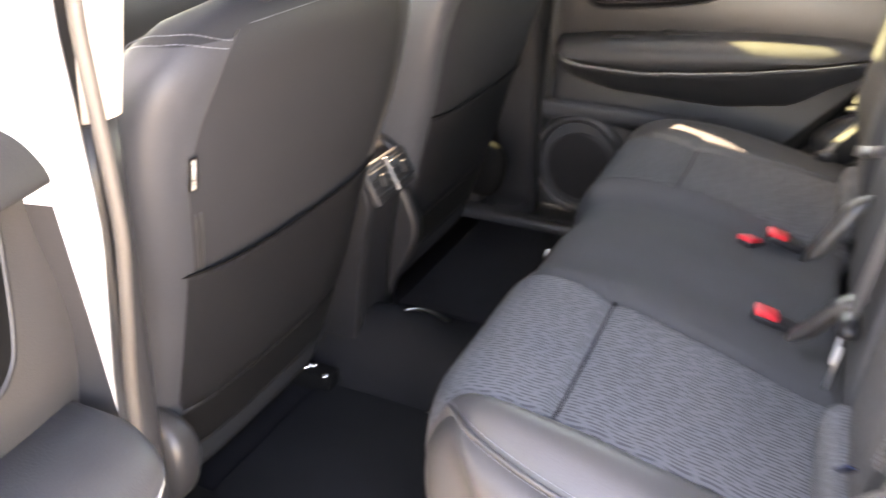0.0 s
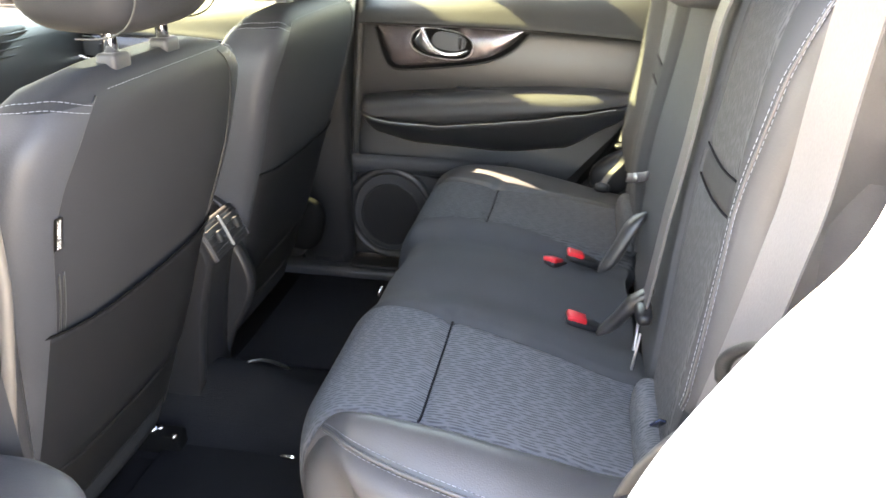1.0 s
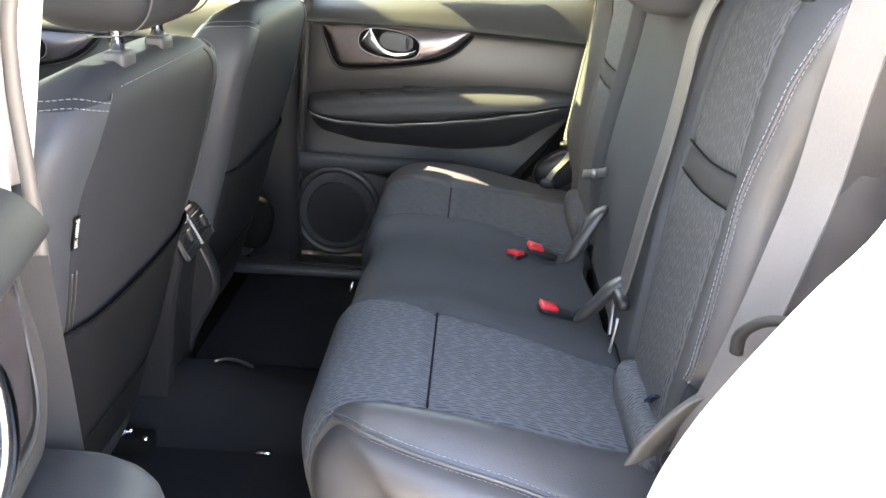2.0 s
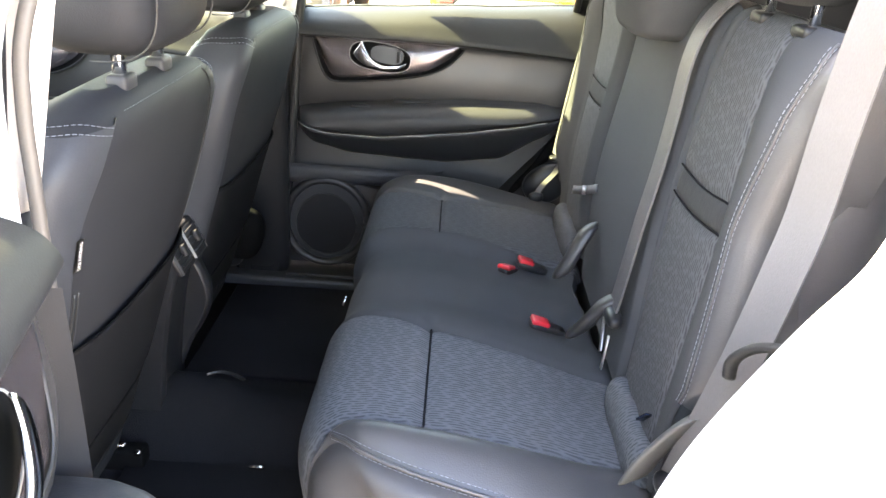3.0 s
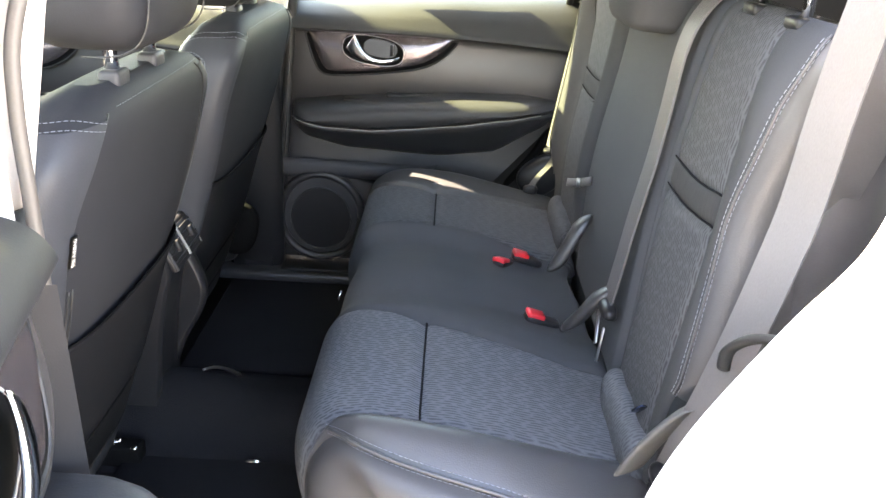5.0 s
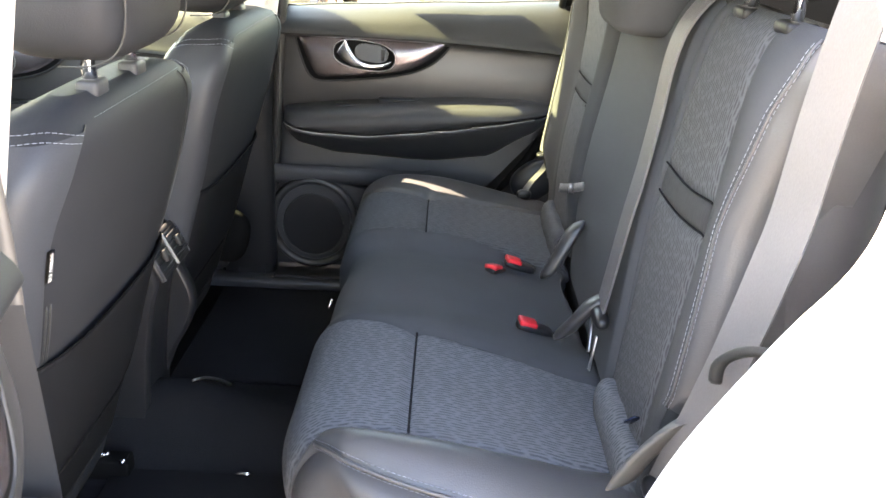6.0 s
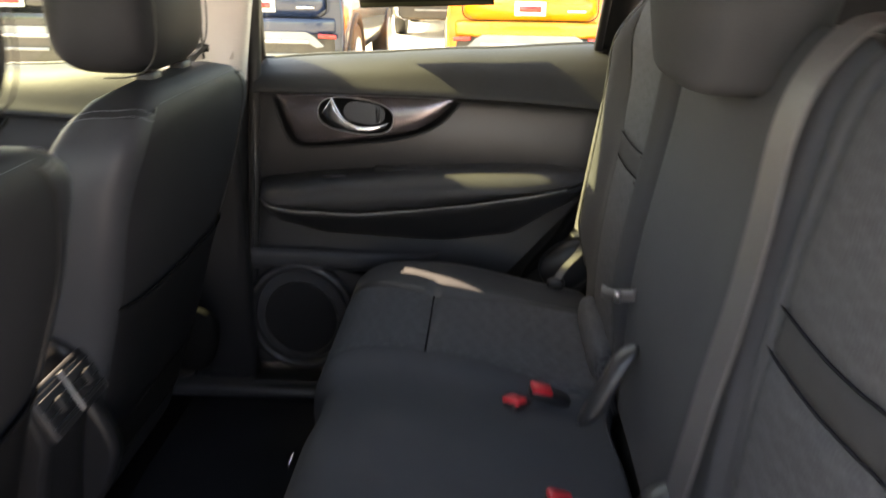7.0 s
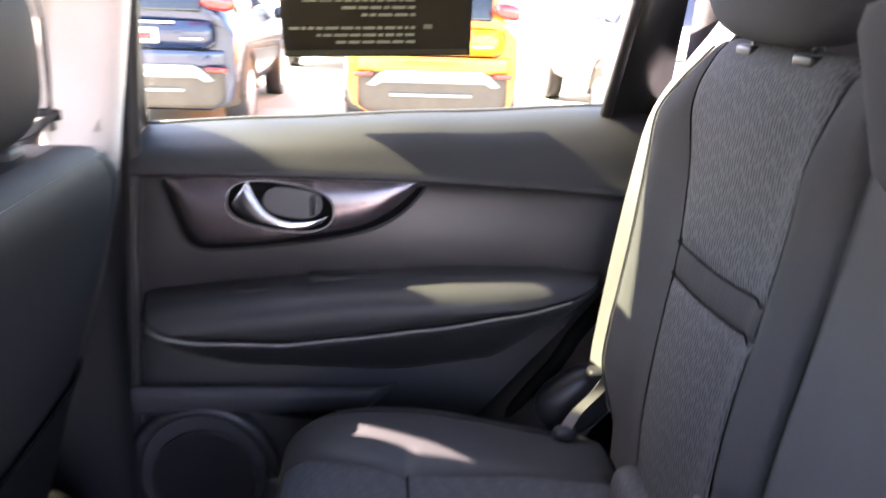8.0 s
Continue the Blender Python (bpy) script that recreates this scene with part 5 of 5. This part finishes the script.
rng = random.Random(5)
bar(0.01, 0.985, 0.02, 0.065, PAPER_BAND)
for row, (u0, u1) in enumerate(((0.28, 0.70), (0.18, 0.70), (0.04, 0.70), (0.42, 0.70), (0.32, 0.70), (0.12, 0.70), (0.30, 0.70), (0.2, 0.70), (0.1, 0.70))):
    v0 = 0.12 + 0.062 * row + (0.05 if row > 2 else 0) + (0.05 if row > 5 else 0)
    u = u0
    while u < u1 - 0.015:
        w = min(rng.uniform(0.02, 0.075), u1 - u)
        bar(u, u + w, v0, v0 + 0.026, PAPER_WHITE)
        u += w + 0.012
for v0 in (0.245, 0.50, 0.75):
    bar(0.745, 0.79, v0, v0 + 0.04, PAPER_WHITE)

# front belts on the middle pillars
for s, lab in ((1, "front seat belt loop on the beige pillar"), (-1, "front seat belt loop on the beige pillar")):
    fb = thing("front_seat_belt", lab, "seat belt", "front seat belts")
    part("anchor", turned(pillow((0, 0, 0), (0.024, 0.012, 0.028), 2.4), pose(-0.340, s * 0.648, 1.215)), PILLAR, fb, "beige belt anchor cover")
    part("slot", block(-0.372, -0.328, min(s * 0.632, s * 0.646), max(s * 0.632, s * 0.646), 1.172, 1.190, 0.004), PLASTIC_DARK, fb)
    part("webbing", ribbon(spline([(-0.35, s * 0.632, 1.18), (-0.40, s * 0.632, 1.12), (-0.46, s * 0.640, 0.95), (-0.50, s * 0.645, 0.75)], 16), (1, 0, 0.3), 0.045), WEBBING, fb)

# ---- parked cars across the lane ----
def suv(x0, y0, paint, label):
    """A parked sport utility car, its rear at y0 facing us."""
    global XF
    XF = pose(x0, y0, -0.06) @ Matrix.Diagonal((0.86, 1, 1, 1))
    c = thing("parked_car", label, "car", "parked cars")
    half = [(0.0, 0.30), (0.70, 0.30), (0.86, 0.38), (0.91, 0.55), (0.92, 0.80), (0.90, 0.98), (0.84, 1.10), (0.74, 1.38), (0.66, 1.58), (0.52, 1.67), (0.0, 1.70)]
    def ring(y, top, inset, belt):
        pts = []
        for sgn in (1, -1):
            row = half if sgn > 0 else half[::-1]
            for w, z in row:
                if z > belt:
                    z = belt + (z - belt) * (top - belt) / (1.70 - belt)
                pts.append(Vector((sgn * max(0.0, w - inset), y, z)))
        return [p for k, p in enumerate(pts) if k == 0 or (p - pts[k - 1]).length > 1e-6][:-1]
    sec = [(0.05, 1.06, 0.05, 1.0), (0.0, 1.10, 0.03, 1.0), (0.10, 1.30, 0.01, 1.0), (0.32, 1.62, 0.0, 1.0), (0.7, 1.69, 0.0, 1.0), (1.8, 1.70, 0.0, 1.0), (2.7, 1.60, 0.0, 1.0), (3.5, 1.08, 0.0, 1.0), (4.4, 0.92, 0.03, 0.9), (4.6, 0.75, 0.12, 0.7)]
    part("body", loft([ring(y, t, i, b) for y, t, i, b in sec]), paint, c)

    def across(z, h, depth, y, w=0.90):
        """A swept bar across the rear that bends forward at the corners."""
        rows = []
        for k in range(17):
            a = -1 + k / 8
            bend = 0.16 * abs(a) ** 5
            e = 1.0 if abs(a) < 0.99 else 0.9
            rows.append([Vector((w * a, y + bend - depth * (0.5 + 0.5 * q), z + h * e * r)) for q, r in super_ring(16, 4)])
        return loft(rows)
    part("bumper_skin", across(0.745, 0.075, 0.10, 0.05), paint, c, "painted upper bumper")
    low = part("bumper", across(0.50, 0.185, 0.12, 0.08), CLAD, c, "dusty black plastic bumper")
    gate = [Vector((a, -0.012, z)) for a, z in ((-0.70, 1.06), (-0.71, 0.90), (-0.60, 0.83), (0.60, 0.83), (0.71, 0.90), (0.70, 1.06))]
    part("tailgate_panel", plate(gate, Vector((0, 0.03, 0))), paint, c)
    gap = spline([(-0.72, -0.016, 1.08), (-0.73, -0.016, 0.90), (-0.66, -0.02, 0.836), (-0.50, -0.022, 0.822), (0.50, -0.022, 0.822), (0.66, -0.02, 0.836), (0.73, -0.016, 0.90), (0.72, -0.016, 1.08)], 50)
    part("gate_gap", tube(gap, 0.006, 6), RECESS_SHADE, c)
    part("rear_glass", turned(block(-0.60, 0.60, -0.01, 0.01, 0.0, 0.46, 0.03), pose(0, 0.02, 1.13, -22, 0, 0)), CAR_GLASS, c)
    skid = [Vector((a, -0.056, z)) for a, z in ((-0.50, 0.695), (-0.58, 0.66), (-0.70, 0.565), (-0.62, 0.55), (-0.54, 0.585), (0.54, 0.585), (0.62, 0.55), (0.70, 0.565), (0.58, 0.66), (0.50, 0.695))]
    part("skid_plate", plate(skid, Vector((0, 0.03, 0))), SILVER, low, "dull silver plate in the bumper", smooth=False)
    part("bumper_bar", block(-0.53, 0.53, -0.070, -0.04, 0.595, 0.622, 0.006), CHROME_SATIN, low, "bright bumper strip")
    part("step_bar", block(-0.46, 0.40, -0.058, -0.03, 0.462, 0.492, 0.006), SILVER, low, "dull silver lower strip")
    part("lower_lip", across(0.36, 0.04, 0.10, 0.11, 0.80), SILVER, low, "dull silver lower lip")
    part("gate_crease", block(-0.64, 0.64, -0.026, -0.008, 0.972, 0.982, 0.003), paint, c)
    part("badge", block(0.40, 0.60, -0.030, -0.012, 0.905, 0.925, 0.002), CHROME_SATIN, c, "bright badge bar")
    part("gate_handle", block(-0.34, 0.34, -0.040, -0.012, 1.035, 1.06, 0.005), CHROME_SATIN, c, "bright strip over the number plate")
    part("number_plate", block(-0.17, 0.17, -0.030, -0.012, 0.87, 1.00, 0.004), PAPER_WHITE, c)
    part("plate_bar", block(-0.12, 0.12, -0.033, -0.030, 0.905, 0.955), LAMP_RED, c)
    for s in (-1, 1):
        part("tail_lamp", turned(pillow((0, 0, 0), (0.16, 0.07, 0.07), 3), pose(s * 0.76, 0.03, 1.22, 0, s * 8, s * 24)), LAMP_RED, c, "red tail lamp")
        part("reflector", turned(block(-0.10, 0.10, -0.02, 0.02, -0.02, 0.02, 0.006), pose(s * 0.73, -0.020, 0.655, 0, s * 4, s * 14)), LAMP_RED, low, "red bumper reflector")
        part("arch", tube([(s * 0.90, 0.75 + 0.42 * math.cos(a), 0.36 + 0.42 * math.sin(a)) for a in [math.pi * k / 16 for k in range(17)]], 0.05, 8), CLAD, c, "black wheel arch trim")
        for yy in (0.75, 3.55):
            wh = part("wheel", tube([(s * 0.70, yy, 0.35), (s * 0.93, yy, 0.35)], 0.35, 28), RUBBER, c)
            part("rim", tube([(s * 0.92, yy, 0.35), (s * 0.94, yy, 0.35)], 0.23, 20), CHROME_SATIN, wh)
        part("side_mirror", pillow((s * 1.0, 2.9, 1.05), (0.10, 0.05, 0.07)), paint, c)
        part("side_glass", turned(block(-0.008, 0.008, -1.2, 1.1, 0, 0.40, 0.005), pose(s * 0.845, 1.75, 1.12, 0, -s * 17, 0)), CAR_GLASS, c)
    XF = Matrix.Identity(4)
    return c


suv(0.60, 6.90, ORANGE_PAINT, "orange parked car with dusty bumper seen from behind")
suv(-1.93, 6.85, BLUE_PAINT, "dark blue parked car with dusty bumper seen from behind")
suv(-4.40, 6.95, BLACK_PAINT, "black parked car with dusty bumper seen from behind")
suv(3.20, 7.10, WHITE_PAINT, "white parked car with red lamps seen from behind")
suv(-0.65, 13.5, WHITE_PAINT, "white parked car far across the lane")
